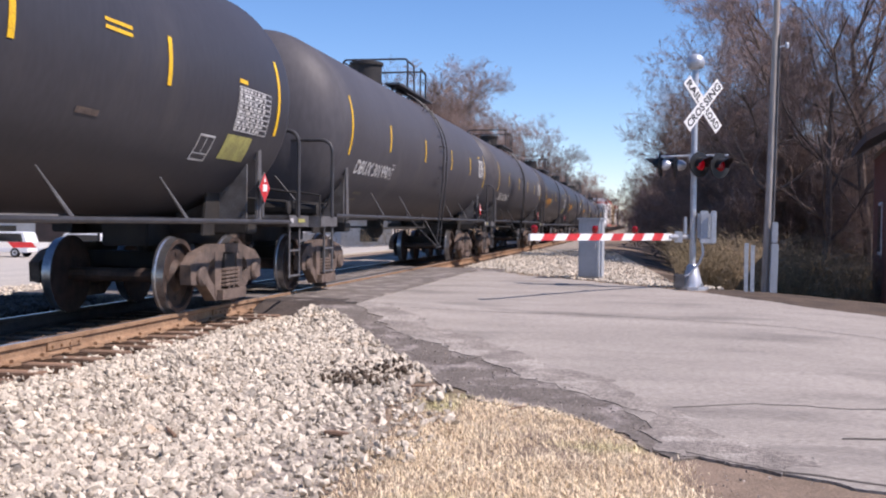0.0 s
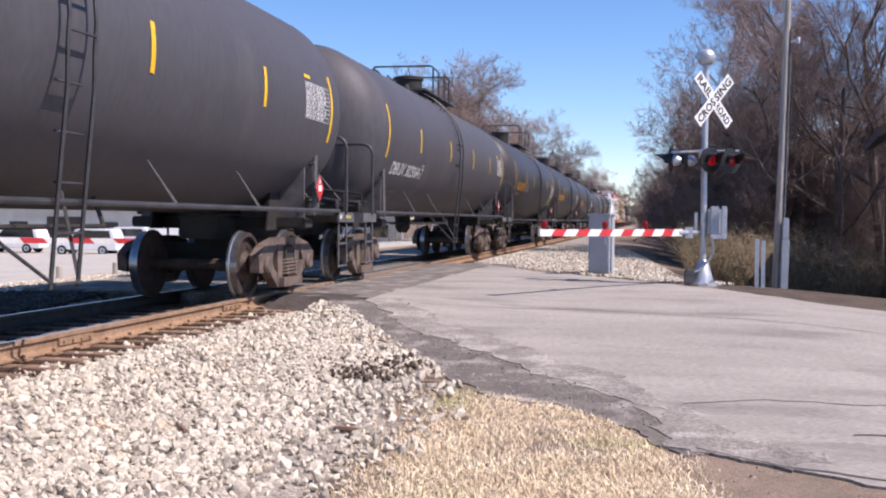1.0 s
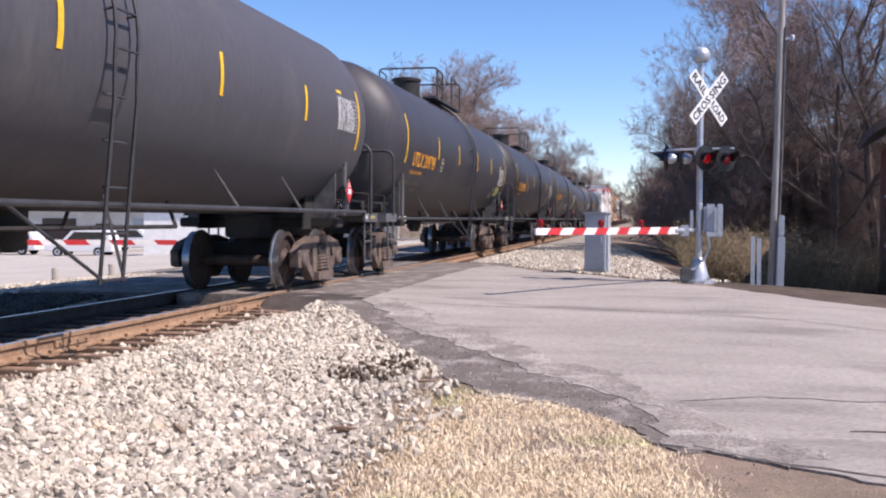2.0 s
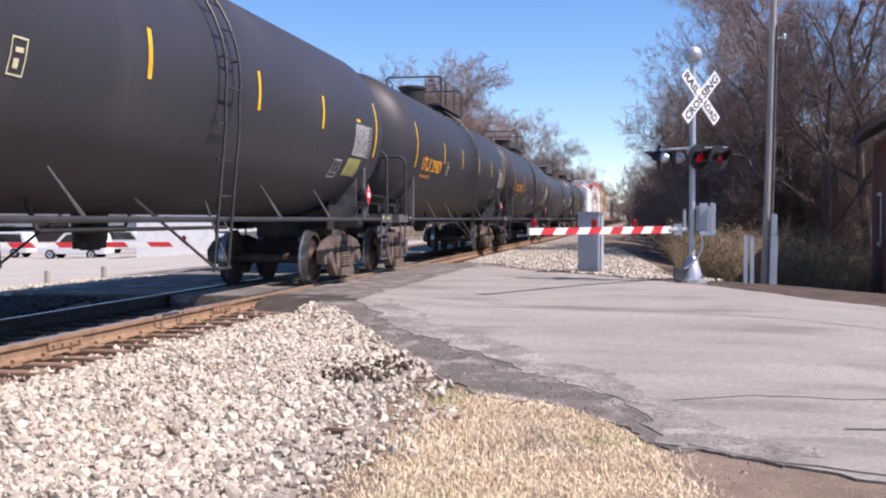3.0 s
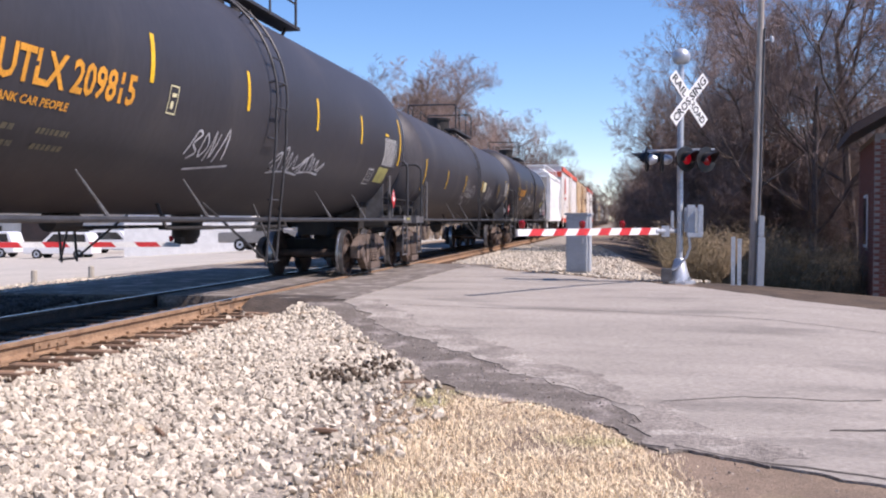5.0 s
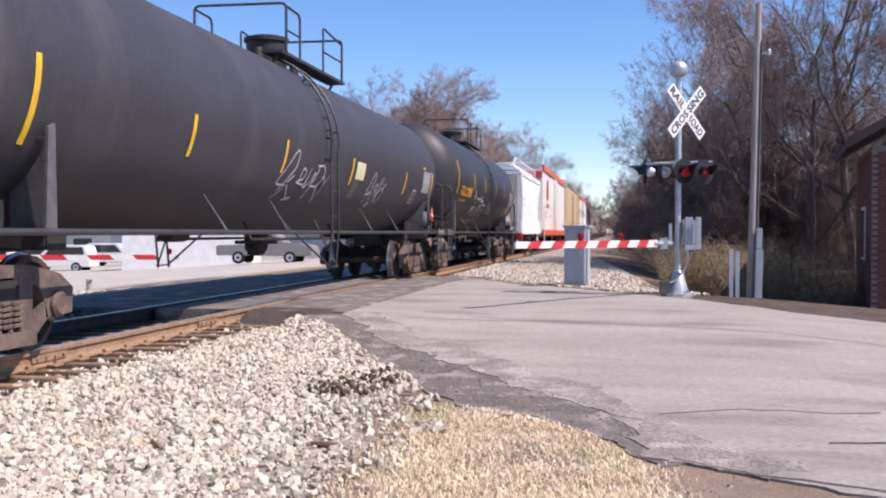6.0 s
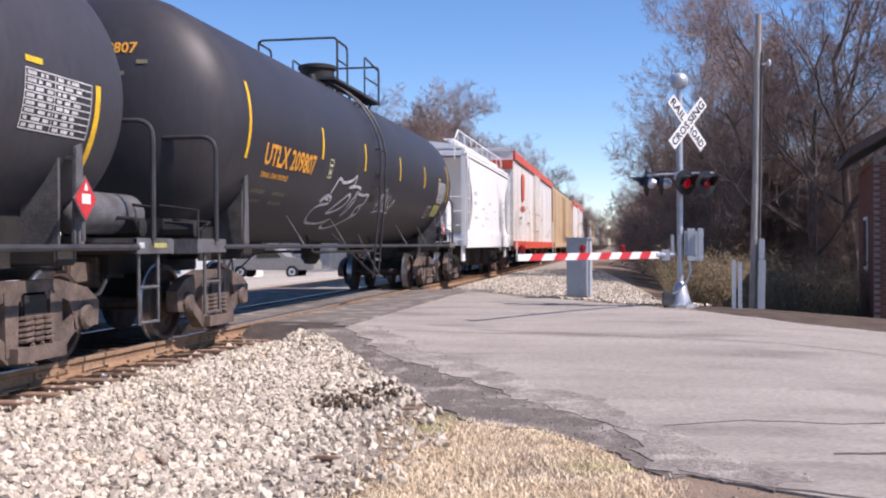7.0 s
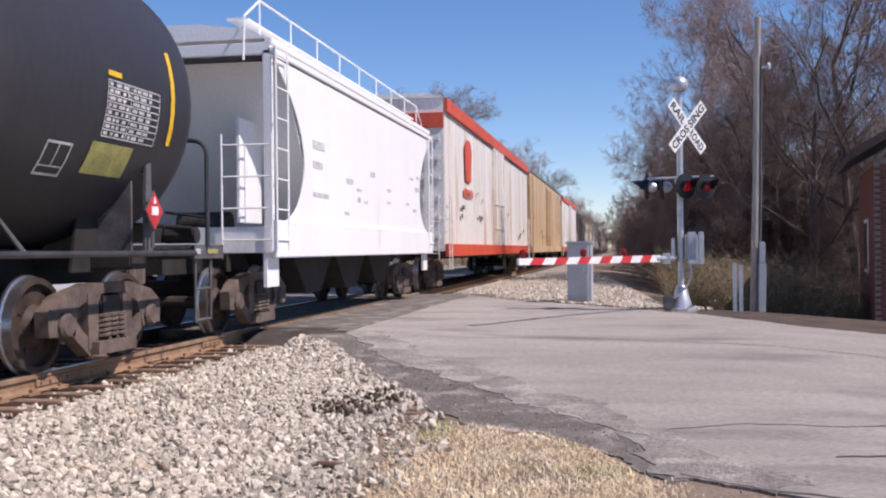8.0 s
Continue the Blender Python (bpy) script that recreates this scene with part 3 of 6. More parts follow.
def build_wheelset():
    bm = bmesh.new()
    tube(bm, [(-0.95, 0, 0), (-0.6, 0, 0), (0.6, 0, 0), (0.95, 0, 0)], [0.075, 0.085, 0.085, 0.075], 10)
    for s in (-1, 1):
        lathe(bm, [(s * h, r) for h, r in [(0.66, 0.11), (0.665, 0.38), (0.655, 0.40), (0.655, 0.484), (0.682, 0.484), (0.695, 0.461), (0.79, 0.455), (0.792, 0.398), (0.735, 0.375), (0.74, 0.20), (0.80, 0.15), (0.81, 0.10)]], 28, "x")
    for f in bm.faces:
        c = f.calc_center_median()
        if math.hypot(c.y, c.z) > 0.44 and 0.65 < abs(c.x):
            f.material_index = 1
    # casting marks, so that the turning shows
    for s in (-1, 1):
        for a in range(4):
            an = a * math.pi / 2
            box(bm, (s * 0.742, 0.27 * math.cos(an), 0.27 * math.sin(an)), (0.02, 0.05, 0.05))
    return mesh_of("wheelset", bm, [WHEEL, TREAD])


def build_side_frame(s):
    bm = bmesh.new()
    m = Matrix.Translation((s * 0.99 - 0.07, 0, 0)) @ SIDE
    prism(bm, [(-1.16, 0.36), (-1.18, 0.60), (-0.95, 0.74), (-0.42, 0.84), (0.42, 0.84), (0.95, 0.74), (1.18, 0.60), (1.16, 0.36), (0.70, 0.34), (0.68, 0.48), (0.60, 0.62), (0.48, 0.66), (-0.48, 0.66), (-0.60, 0.62), (-0.68, 0.48), (-0.70, 0.34)], m, 0.14)
    prism(bm, [(-0.74, 0.34), (-0.68, 0.50), (-0.58, 0.40), (-0.34, 0.24), (0.34, 0.24), (0.58, 0.40), (0.68, 0.50), (0.74, 0.34), (0.42, 0.12), (-0.42, 0.12)], m, 0.14)
    for y in (-0.36, 0.36):
        prism(bm, [(y - 0.09, 0.18), (y - 0.11, 0.74), (y + 0.11, 0.74), (y + 0.09, 0.18)], m, 0.15)
    prism(bm, [(-0.40, 0.13), (0.40, 0.13), (0.40, 0.26), (-0.40, 0.26)], Matrix.Translation((s * 0.03, 0, 0)) @ m, 0.2)
    for y in (-0.89, 0.89):
        lathe(bm, [(0, 0.13), (0.10, 0.13), (0.13, 0.10), (0.13, 0.03)], 12, "x", (s * 0.99 - (0.0 if s > 0 else 0.13), y, WHEEL_R))
    return mesh_of("side_frame", bm, TRUCK, bevel=0.0)


def build_spring(s):
    bm = bmesh.new()
    for y in (-0.16, 0.0, 0.16):
        pts = [(s * 1.06 + 0.075 * math.cos(a), y + 0.075 * math.sin(a), 0.27 + 0.25 * a / (2 * math.pi * 5)) for a in [k * 2 * math.pi / 8 for k in range(41)]]
        tube(bm, pts, 0.019, 5)
    return mesh_of("spring", bm, TRUCK)


def build_bolster():
    bm = bmesh.new()
    box(bm, (0, 0, 0.62), (2.16, 0.40, 0.22))
    lathe(bm, [(0.72, 0.2), (0.86, 0.2)], 14, "z")
    for s in (-1, 1):
        box(bm, (0, s * 0.42, 0.42), (1.7, 0.07, 0.16))
        box(bm, (s * 0.73, s * 0.42, 0.44), (0.12, 0.10, 0.30))
    return mesh_of("bolster", bm, UNDER, bevel=0.02)


WHEELSET_M, BOLSTER_M = build_wheelset(), build_bolster()
FRAME_M, SPRING_M = {s: build_side_frame(s) for s in (-1, 1)}, {s: build_spring(s) for s in (-1, 1)}


def truck(car, y):
    def put(name, me, dy=0.0, z=0.0):
        ob = new(name, me)
        ob.parent = car
        ob.matrix_basis = pose(0, y + dy, z)
        return ob
    for d in (-0.89, 0.89):
        WHEELSETS.append((put("wheelset", WHEELSET_M, d, WHEEL_R), y + d))
    for s in (-1, 1):
        put("side_frame", FRAME_M[s])
        put("spring", SPRING_M[s])
    put("bolster", BOLSTER_M)


def wrap(bm, pts, faces, y0, z_mid, r, zc, lift=0.006, s=1, skew=0.0):
    """Lays flat outlines onto the tank's near side: drawing x along the car, drawing y round the barrel."""
    a0 = math.asin(max(-0.95, min(0.95, (z_mid - zc) / r)))
    made = []
    for x, y, *_ in pts:
        a = a0 + y / r
        made.append(bm.verts.new((s * (r + lift) * math.cos(a), y0 + x + skew * y, zc + (r + lift) * math.sin(a))))
    for f in faces:
        try:
            bm.faces.new([made[i] for i in f])
        except ValueError:
            pass


def quad_grid(x0, y0, x1, y1, nx=1, ny=6):
    pts = [(x0 + (x1 - x0) * i / nx, y0 + (y1 - y0) * j / ny) for j in range(ny + 1) for i in range(nx + 1)]
    return pts, [(j * (nx + 1) + i, j * (nx + 1) + i + 1, (j + 1) * (nx + 1) + i + 1, (j + 1) * (nx + 1) + i) for j in range(ny) for i in range(nx)]


def stroke(bm, line, w, y0, z_mid, r, zc):
    """A painted stroke on the barrel."""
    pts, faces = [], []
    for i, (x, y) in enumerate(line):
        xa, ya = line[max(0, i - 1)]
        xb, yb = line[min(len(line) - 1, i + 1)]
        d = math.hypot(xb - xa, yb - ya) or 1
        nx, ny = -(yb - ya) / d * w / 2, (xb - xa) / d * w / 2
        pts += [(x + nx, y + ny), (x - nx, y - ny)]
        if i:
            faces.append((2 * i - 2, 2 * i - 1, 2 * i + 1, 2 * i))
    wrap(bm, pts, faces, y0, z_mid, r, zc, 0.007)


def curve_through(keys, n=5):
    """A smooth line through points."""
    out = []
    for i in range(len(keys) - 1):
        p0, p1, p2, p3 = keys[max(0, i - 1)], keys[i], keys[i + 1], keys[min(len(keys) - 1, i + 2)]
        for k in range(n):
            t = k / n
            out.append(tuple(0.5 * (2 * b + (c - a) * t + (2 * a - 5 * b + 4 * c - d) * t * t + (3 * b - a - 3 * c + d) * t ** 3) for a, b, c, d in zip(p0, p1, p2, p3)))
    return out + [keys[-1]]


# spray lines, in units of their own width and height
THROW = [[(0.03, 0.52), (0.10, 0.62), (0.20, 0.60), (0.21, 0.50), (0.10, 0.46), (0.03, 0.40), (0.02, 0.26), (0.10, 0.12), (0.30, 0.10), (0.42, 0.16), (0.48, 0.22), (0.45, 0.10), (0.52, 0.0), (0.66, 0.04), (0.80, 0.18), (0.93, 0.38)],
         [(0.16, 0.66), (0.22, 0.90), (0.34, 0.86), (0.50, 0.92), (0.58, 1.0), (0.57, 0.86), (0.48, 0.80), (0.62, 0.84), (0.74, 0.82), (0.74, 0.74), (0.86, 0.72), (0.98, 0.74), (0.97, 0.60), (0.92, 0.52), (0.96, 0.44), (0.92, 0.32), (0.86, 0.36), (0.86, 0.50), (0.94, 0.55)],
         [(0.30, 0.34), (0.40, 0.52), (0.54, 0.70), (0.58, 0.60), (0.52, 0.46), (0.40, 0.36), (0.31, 0.33)], [(0.64, 0.30), (0.64, 0.52), (0.70, 0.76), (0.72, 0.60), (0.68, 0.40), (0.64, 0.30)], [(0.06, 0.50), (0.10, 0.58), (0.17, 0.55)]]
NAME = [[(0.05, 0.02), (0.17, 0.32), (0.0, 0.36), (0.06, 0.62), (0.18, 0.98), (0.25, 1.0), (0.24, 0.72), (0.14, 0.42), (0.08, 0.2)], [(0.18, 0.40), (0.26, 0.56)], [(0.20, 0.36), (0.34, 0.06), (0.40, 0.10), (0.28, 0.02)], [(0.38, 0.46), (0.40, 0.72), (0.46, 0.68), (0.45, 0.52), (0.34, 0.44), (0.50, 0.40)], [(0.56, 0.74), (0.52, 0.36), (0.60, 0.46), (0.66, 0.70), (0.64, 0.40)],
        [(0.62, 0.10), (0.72, 0.78)], [(0.68, 0.82), (0.82, 0.84), (0.86, 0.64), (0.78, 0.42), (0.66, 0.40)], [(0.80, 0.40), (0.84, 0.12)], [(0.88, 0.62), (0.94, 0.46)], [(1.0, 0.72), (0.90, 0.34), (0.86, 0.02)]]
SCRIBBLE = [[(0.0, 0.3), (0.2, 0.7), (0.28, 0.1), (0.1, 0.2), (0.35, 0.9), (0.42, 0.2), (0.5, 0.75), (0.56, 0.15), (0.68, 0.7), (0.74, 0.25), (1.0, 0.6), (0.85, 0.15)], [(0.05, 0.0), (0.5, 0.12), (0.95, 0.05)]]
SCRAWL = [[(0.06, 0.0), (0.16, 0.3), (0.0, 0.36), (0.12, 0.8), (0.26, 1.0), (0.3, 0.75), (0.16, 0.36), (0.32, 0.44), (0.42, 0.62)], [(0.3, 0.4), (0.4, 0.04)], [(0.48, 0.7), (0.46, 0.12)], [(0.46, 0.7), (0.58, 0.6), (0.5, 0.42)], [(0.62, 0.1), (0.68, 0.85)], [(0.6, 0.3), (0.78, 0.9), (0.85, 0.6), (0.66, 0.36), (0.8, 0.05)], [(0.9, 0.65), (0.96, 0.45)], [(1.0, 0.75), (0.88, 0.02)], [(0.32, 0.02), (0.45, -0.1), (0.4, 0.05), (0.55, 0.02)]]
CAPITALS = [[(0.0, 0.2), (0.1, 0.8), (0.22, 0.75), (0.1, 0.5), (0.24, 0.3), (0.1, 0.1)], [(0.3, 0.3), (0.34, 0.8), (0.46, 0.5), (0.36, 0.2), (0.3, 0.4)], [(0.52, 0.1), (0.56, 0.9), (0.62, 0.2), (0.68, 0.85)], [(0.76, 0.1), (0.88, 1.0), (0.98, 0.2)], [(0.2, -0.2), (1.25, 0.05)]]


R_TANK, Z_TANK = 1.575, 2.765
# stripe places along each build of tank car, from its middle
STRIPES = {"u": (-7.573, -4.28, -1.52, 1.52, 4.28, 7.573), "d": (-7.66, -4.88, -1.50, 1.85, 4.88, 7.66), "s": (-9.2, -5.9, -2.55, 1.28, 5.98, 9.2)}


def tank_car(y_a, y_b, mark, mark_material, graffiti=(), dirty="", build="u", ladder_y=0.4, yellow_field=True):
    """A tank car that fills the track between two coupling points; its own origin is its middle, on the rail."""
    L = y_b - y_a
    half = L / 2
    paint = {"u": TANK, "s": TANKMID, "d": TANKGREY}[build]
    side_tank = build == "s"
    z_rod = 1.24 if build == "d" else 1.13
    label = ("black" if paint is TANK else "dark grey") + " tank car with yellow reflective stripes" + dirty
    car = thing("tank_car", label, "tank car", group="cars of the freight train")
    CARS.append((car, (y_a + y_b) / 2))
    r, zc = (1.46, 2.60) if side_tank else (R_TANK, Z_TANK)
    e = half - 0.64          # end of the barrel's head
    seam_y = e - 0.80        # seam of the head
    marks_at = STRIPES[build]
    b = marks_at[-1]         # outermost stripe
    bm = bmesh.new()
    head = [(seam_y + 0.80 * math.sin(a), r * math.cos(a)) for a in [math.pi / 2 * k / 10 for k in range(10)]] + [(e, 0.02)]
    prof = [(-h, q) for h, q in reversed(head)]
    n = 12
    prof += [(-seam_y + 2 * seam_y * k / n, r) for k in range(1, n)] + head
    lathe(bm, prof, 56, "y", (0, 0, zc))
    part("tank", bm, paint, car)
    # reflective stripes on both sides
    for s in (-1, 1):
        for k, y in enumerate(marks_at):
            tall = 1.0 if k in (0, len(marks_at) - 1) and not side_tank else 0.80 if k in (0, len(marks_at) - 1) else 0.50
            bm = bmesh.new()
            pts, faces = quad_grid(-0.045, -tall / 2, 0.045, tall / 2)
            wrap(bm, pts, faces, y, 2.24 if side_tank else zc, r, zc, 0.006, s)
            part("reflective_stripe", bm, YELLOW, car, "yellow reflective stripe" if k == 0 and s == 1 else "")
    # underframe
    for s in (-1, 1):
        bm = bmesh.new()
        box(bm, (0, s * (half - 1.75), 0.98), (0.62, 2.6, 0.34))
        part("stub_sill", bm, UNDER, car, bevel=0.02)
        yt = s * (half - 2.25)
        bm = bmesh.new()
        box(bm, (0, yt, 1.05), (2.75, 0.36, 0.16))
        part("body_bolster", bm, UNDER, car, bevel=0.02)
        for x in (-1.0, 1.0):
            bm = bmesh.new()
            prism(bm, [(-0.55, 0.95), (0.55, 0.95), (0.35, zc - 0.95), (-0.35, zc - 0.95)], Matrix.Translation((x * 0.9, yt, 0)) @ SIDE, 0.03)
            part("saddle", bm, UNDER, car)
            bm = bmesh.new()
            prism(bm, [(x * 0.32, 1.0), (x * 1.3, 1.12), (x * 1.3, 1.95), (x * 0.9, 1.55), (x * 0.32, 1.35)], Matrix.Translation((0, yt + 0.02, 0)) @ Matrix(((1, 0, 0, 0), (0, 0, -1, 0), (0, 1, 0, 0), (0, 0, 0, 1))), 0.04)
            part("saddle_gusset", bm, GREYSTEEL, car)
        bm = bmesh.new()
        box(bm, (0, s * (half - 0.72), 1.20), (3.0, 0.86, 0.05))
        box(bm, (0, s * (half - 0.31), 1.14), (3.0, 0.05, 0.17))
        for x in (-1.485, 1.485):
            box(bm, (x, s * (half - 0.72), 1.14), (0.04, 0.86, 0.15))
        part("end_platform", bm, GREYSTEEL, car)
        bm = bmesh.new()
        box(bm, (0, s * (half - 0.22), 0.84), (0.24, 0.44, 0.24))
        box(bm, (0.09 * s, s * (half - 0.04), 0.84), (0.20, 0.16, 0.30))
        box(bm, (0, s * (half - 0.45), 0.84), (0.42, 0.08, 0.36))
        part("coupler", bm, TRUCK, car, bevel=0.02)
        bm = bmesh.new()
        tube(bm, [(0.35, s * (half - 0.4), 0.8), (0.34, s * (half - 0.2), 0.6), (0.2, s * (half - 0.03), 0.5)], 0.03, 6)
        part("air_hose", bm, BLACK, car)
        # end handrail: an upright at each side, carried across above the platform
        yh = s * (half - 0.81)
        if build == "d":
            bm = bmesh.new()
            tube(bm, [(-1.52, yh, 1.2)] + arc_bend((-1.52, yh, 1.2), (-1.52, yh, 2.44), (1.52, yh, 2.44), 0.22) + arc_bend((-1.52, yh, 2.44), (1.52, yh, 2.44), (1.52, yh, 1.2), 0.22) + [(1.52, yh, 1.2)], 0.028, 8)
            part("end_handrail", bm, RODSTEEL, car)
            bm = bmesh.new()
            tube(bm, [(0.1, yh, 2.40), (1.1, yh - s * 0.1, 1.22)], 0.016, 6)
            tube(bm, [(0.55, yh - s * 0.1, 1.3), (1.25, yh - s * 0.2, 1.45)], 0.014, 6)
            part("handrail_brace", bm, RODSTEEL, car)
        else:
            for x in (-1.52, 1.52):
                cx = x * 0.45
                bm = bmesh.new()
                tube(bm, [(x, yh, 1.2)] + arc_bend((x, yh, 1.2), (x, yh, 2.44), (cx, yh, 2.44), 0.20) + [(cx, yh, 2.44), (cx * 0.9, yh - s * 0.25, 2.44)], 0.028, 8)
                part("end_handrail", bm, RODSTEEL, car)
        if s == 1:   # small stencilled plates on the platform edge
            bm = bmesh.new()
            box(bm, (1.507, half - 1.05, 1.15), (0.006, 0.12, 0.06))
            part("edge_plate", bm, WORNPRINT, car, "small pale stencilled plate")
            bm = bmesh.new()
            box(bm, (1.507, half - 0.62, 1.15), (0.006, 0.30, 0.05))
            part("edge_plate", bm, PALEYELLOW, car, "small faded yellow plate")
        # hand brake gear, valves and pipes on the platform
        bm = bmesh.new()
        box(bm, (0.75, s * (half - 0.78), 1.36), (0.34, 0.26, 0.22))
        lathe(bm, [(-0.22, 0.03), (-0.2, 0.10), (0.18, 0.10), (0.2, 0.03)], 10, "x", (1.15, s * (half - 0.66), 1.34))
        tube(bm, [(1.3, s * (half - 0.7), 1.3), (1.38, s * (half - 0.95), 1.42), (0.3, s * (half - 1.0), 1.5)], 0.022, 6)
        tube(bm, [(1.4, s * (half - 0.55), 1.22), (1.4, s * (half - 0.55), 1.55), (0.9, s * (half - 0.6), 1.62)], 0.018, 6)
        part("brake_valve", bm, UNDER, car, bevel=0.0)
        for x in (-1.46, 1.46):
            bm = bmesh.new()
            for z in (0.36, 0.72):
                tube(bm, [(x, yh - 0.22, z), (x, yh + 0.22, z)], 0.018, 6)
            for dy in (-0.22, 0.22):
                tube(bm, [(x, yh + dy, 1.16), (x, yh + dy, 0.34)], 0.02, 6)
            part("step", bm, GREYSTEEL, car)
            bm = bmesh.new()
            yb = s * (half - 2.1)
            q = 1 if x > 0 else -1
            prism(bm, [(-0.09, 1.16), (0.09, 1.16), (0.06 + 0.06 * s * (build == "d"), 2.08), (-0.05 + 0.06 * s * (build == "d"), 2.04)], Matrix.Translation((q * 1.40 - 0.015, yb, 0)) @ SIDE, 0.03)
            box(bm, (q * 1.34, yb, 1.95), (0.14, 0.10, 0.03))
            part("head_brace", bm, GREYSTEEL, car)
    # side rods with their struts
    for s in (-1, 1):
        bm = bmesh.new()
        tube(bm, [(s * 1.49, -half + 1.1, z_rod), (s * 1.49, half - 1.1, z_rod)], 0.031, 8)
        part("side_rod", bm, RODSTEEL, car)
        for y in (-5.05, -2.65, 2.55, 4.9):
            bm = bmesh.new()
            tube(bm, [(s * 1.29, y - 0.26, z_rod + 0.46), (s * 1.48, y, z_rod + 0.02)], [0.010, 0.024], 6)
            part("strut", bm, GREYSTEEL, car)
    # ladders up both sides and over the shoulder
    yl = ladder_y
    for s in (-1, 1):
        bm = bmesh.new()
        for dy in (-0.21, 0.21):
            arc = [(s * (r + 0.10) * math.cos(a), yl + dy, zc + (r + 0.10) * math.sin(a)) for a in [radians(-8 + 8 * k) for k in range(11)]]
            tube(bm, [(s * (1.50), yl + dy, 0.52), (s * 1.56, yl + dy, 1.2), (s * (r + 0.08), yl + dy, 2.2)] + arc, 0.020, 6)
        for k in range(5):
            z = 0.56 + 0.42 * k
            tube(bm, [(s * 1.54, yl - 0.21, z), (s * 1.54, yl + 0.21, z)], 0.014, 5)
        for k in range(7):
            a = radians(-4 + 12 * k)
            tube(bm, [(s * (r + 0.10) * math.cos(a), yl - 0.21, zc + (r + 0.10) * math.sin(a)), (s * (r + 0.10) * math.cos(a), yl + 0.21, zc + (r + 0.10) * math.sin(a))], 0.014, 5)
            if k % 3 == 1:
                for dy in (-0.21, 0.21):
                    tube(bm, [(s * r * math.cos(a), yl + dy, zc + r * math.sin(a)), (s * (r + 0.10) * math.cos(a), yl + dy, zc + (r + 0.10) * math.sin(a))], 0.014, 5)
        for dy in (-0.5, 0.5):
            tube(bm, [(s * 1.52, yl + dy * 0.4, 0.56), (s * 0.9, yl + dy * 1.9, 1.35)], 0.018, 5)
        part("ladder", bm, RODSTEEL, car)
    # top fittings
    top = zc + r
    for x in (-0.62, 0.62):
        bm = bmesh.new()
        box(bm, (x, 1.1, top + 0.04), (0.36, 3.9, 0.05))
        for y in (-0.6, 1.1, 2.8):
            tube(bm, [(x, y, top + 0.02), (x * 0.8, y, top - 0.2)], 0.03, 5)
        part("walkway", bm, RODSTEEL, car)
    zr, ya, yb = (5.08, -0.02, 2.15) if build == "d" else (4.92, -0.66, 2.80) if side_tank else (5.19, -0.66, 2.80)
    for y, name in ((ya, "top_railing"), (yb, "top_railing")):
        bm = bmesh.new()
        tube(bm, [(-0.8, y, top)] + arc_bend((-0.8, y, top), (-0.8, y, zr), (0.8, y, zr), 0.10) + arc_bend((-0.8, y, zr), (0.8, y, zr), (0.8, y, top), 0.10) + [(0.8, y, top)], 0.024, 6)
        part(name, bm, RODSTEEL, car)
    for x in (-0.8, 0.8):
        bm = bmesh.new()
        tube(bm, [(x, ya, zr - 0.05), (x, ya + 0.55, zr - 0.06)] + arc_bend((x, ya + 0.55, zr - 0.06), (x, ya + 0.75, zr - 0.06), (x, ya + 0.75, top), 0.15) + [(x, ya + 0.75, top)], 0.022, 6)
        tube(bm, [(x, ya, top + 0.42), (x, ya + 0.75, top + 0.42)], 0.018, 6)
        part("side_railing", bm, RODSTEEL, car)
        bm = bmesh.new()
        tube(bm, [(x, 1.5, top)] + arc_bend((x, 1.5, top), (x, 1.5, zr), (x, yb, zr - 0.1), 0.06) + [(x, yb, zr - 0.1)], 0.022, 6)
        tube(bm, [(x, 1.5, top + 0.42), (x, yb, top + 0.42)], 0.018, 6)
        part("side_railing", bm, RODSTEEL, car)
    bm = bmesh.new()
    lathe(bm, [(top - 0.1, 0.36), (top + 0.46, 0.36), (top + 0.46, 0.40), (top + 0.53, 0.40), (top + 0.56, 0.30)], 18, "z", (0, -0.85 if ladder_y > 0 else 0.65, 0))
    part("manway", bm, UNDER, car)
    for x, y, h in ((0.1, -0.05, 0.26), (-0.25, 1.3, 0.2), (0.25, 1.45, 0.22), (0.0, 1.8, 0.16)):
        bm = bmesh.new()
        lathe(bm, [(top - 0.05, 0.09), (top + h * 0.7, 0.09), (top + h, 0.05)], 10, "z", (x, y, 0))
        part("valve", bm, UNDER, car)
    bm = bmesh.new()
    lathe(bm, [(zc - r - 0.42, 0.11), (zc - r - 0.30, 0.2), (zc - r + 0.1, 0.22)], 12, "z", (0, 0.1, 0))
    box(bm, (0, 0.1, zc - r - 0.18), (0.5, 0.75, 0.06))
    box(bm, (0, 0.1, zc - r - 0.36), (0.1, 0.6, 0.08))
    part("bottom_outlet", bm, UNDER, car)
    bm = bmesh.new()
    for x in (-0.75, 0.75):
        tube(bm, [(x, -2.2, 1.02), (x, 2.4, 1.02)], 0.025, 6)
        tube(bm, [(x, -2.2, 1.02), (x * 0.8, -2.2, 1.4)], 0.025, 6)
        tube(bm, [(x, 2.4, 1.02), (x * 0.8, 2.4, 1.4)], 0.025, 6)
    lathe(bm, [(-3.8, 0.02), (-3.78, 0.11), (-3.2, 0.11), (-3.18, 0.02)], 12, "y", (0.1, 0, 1.1))
    part("brake_gear", bm, UNDER, car)
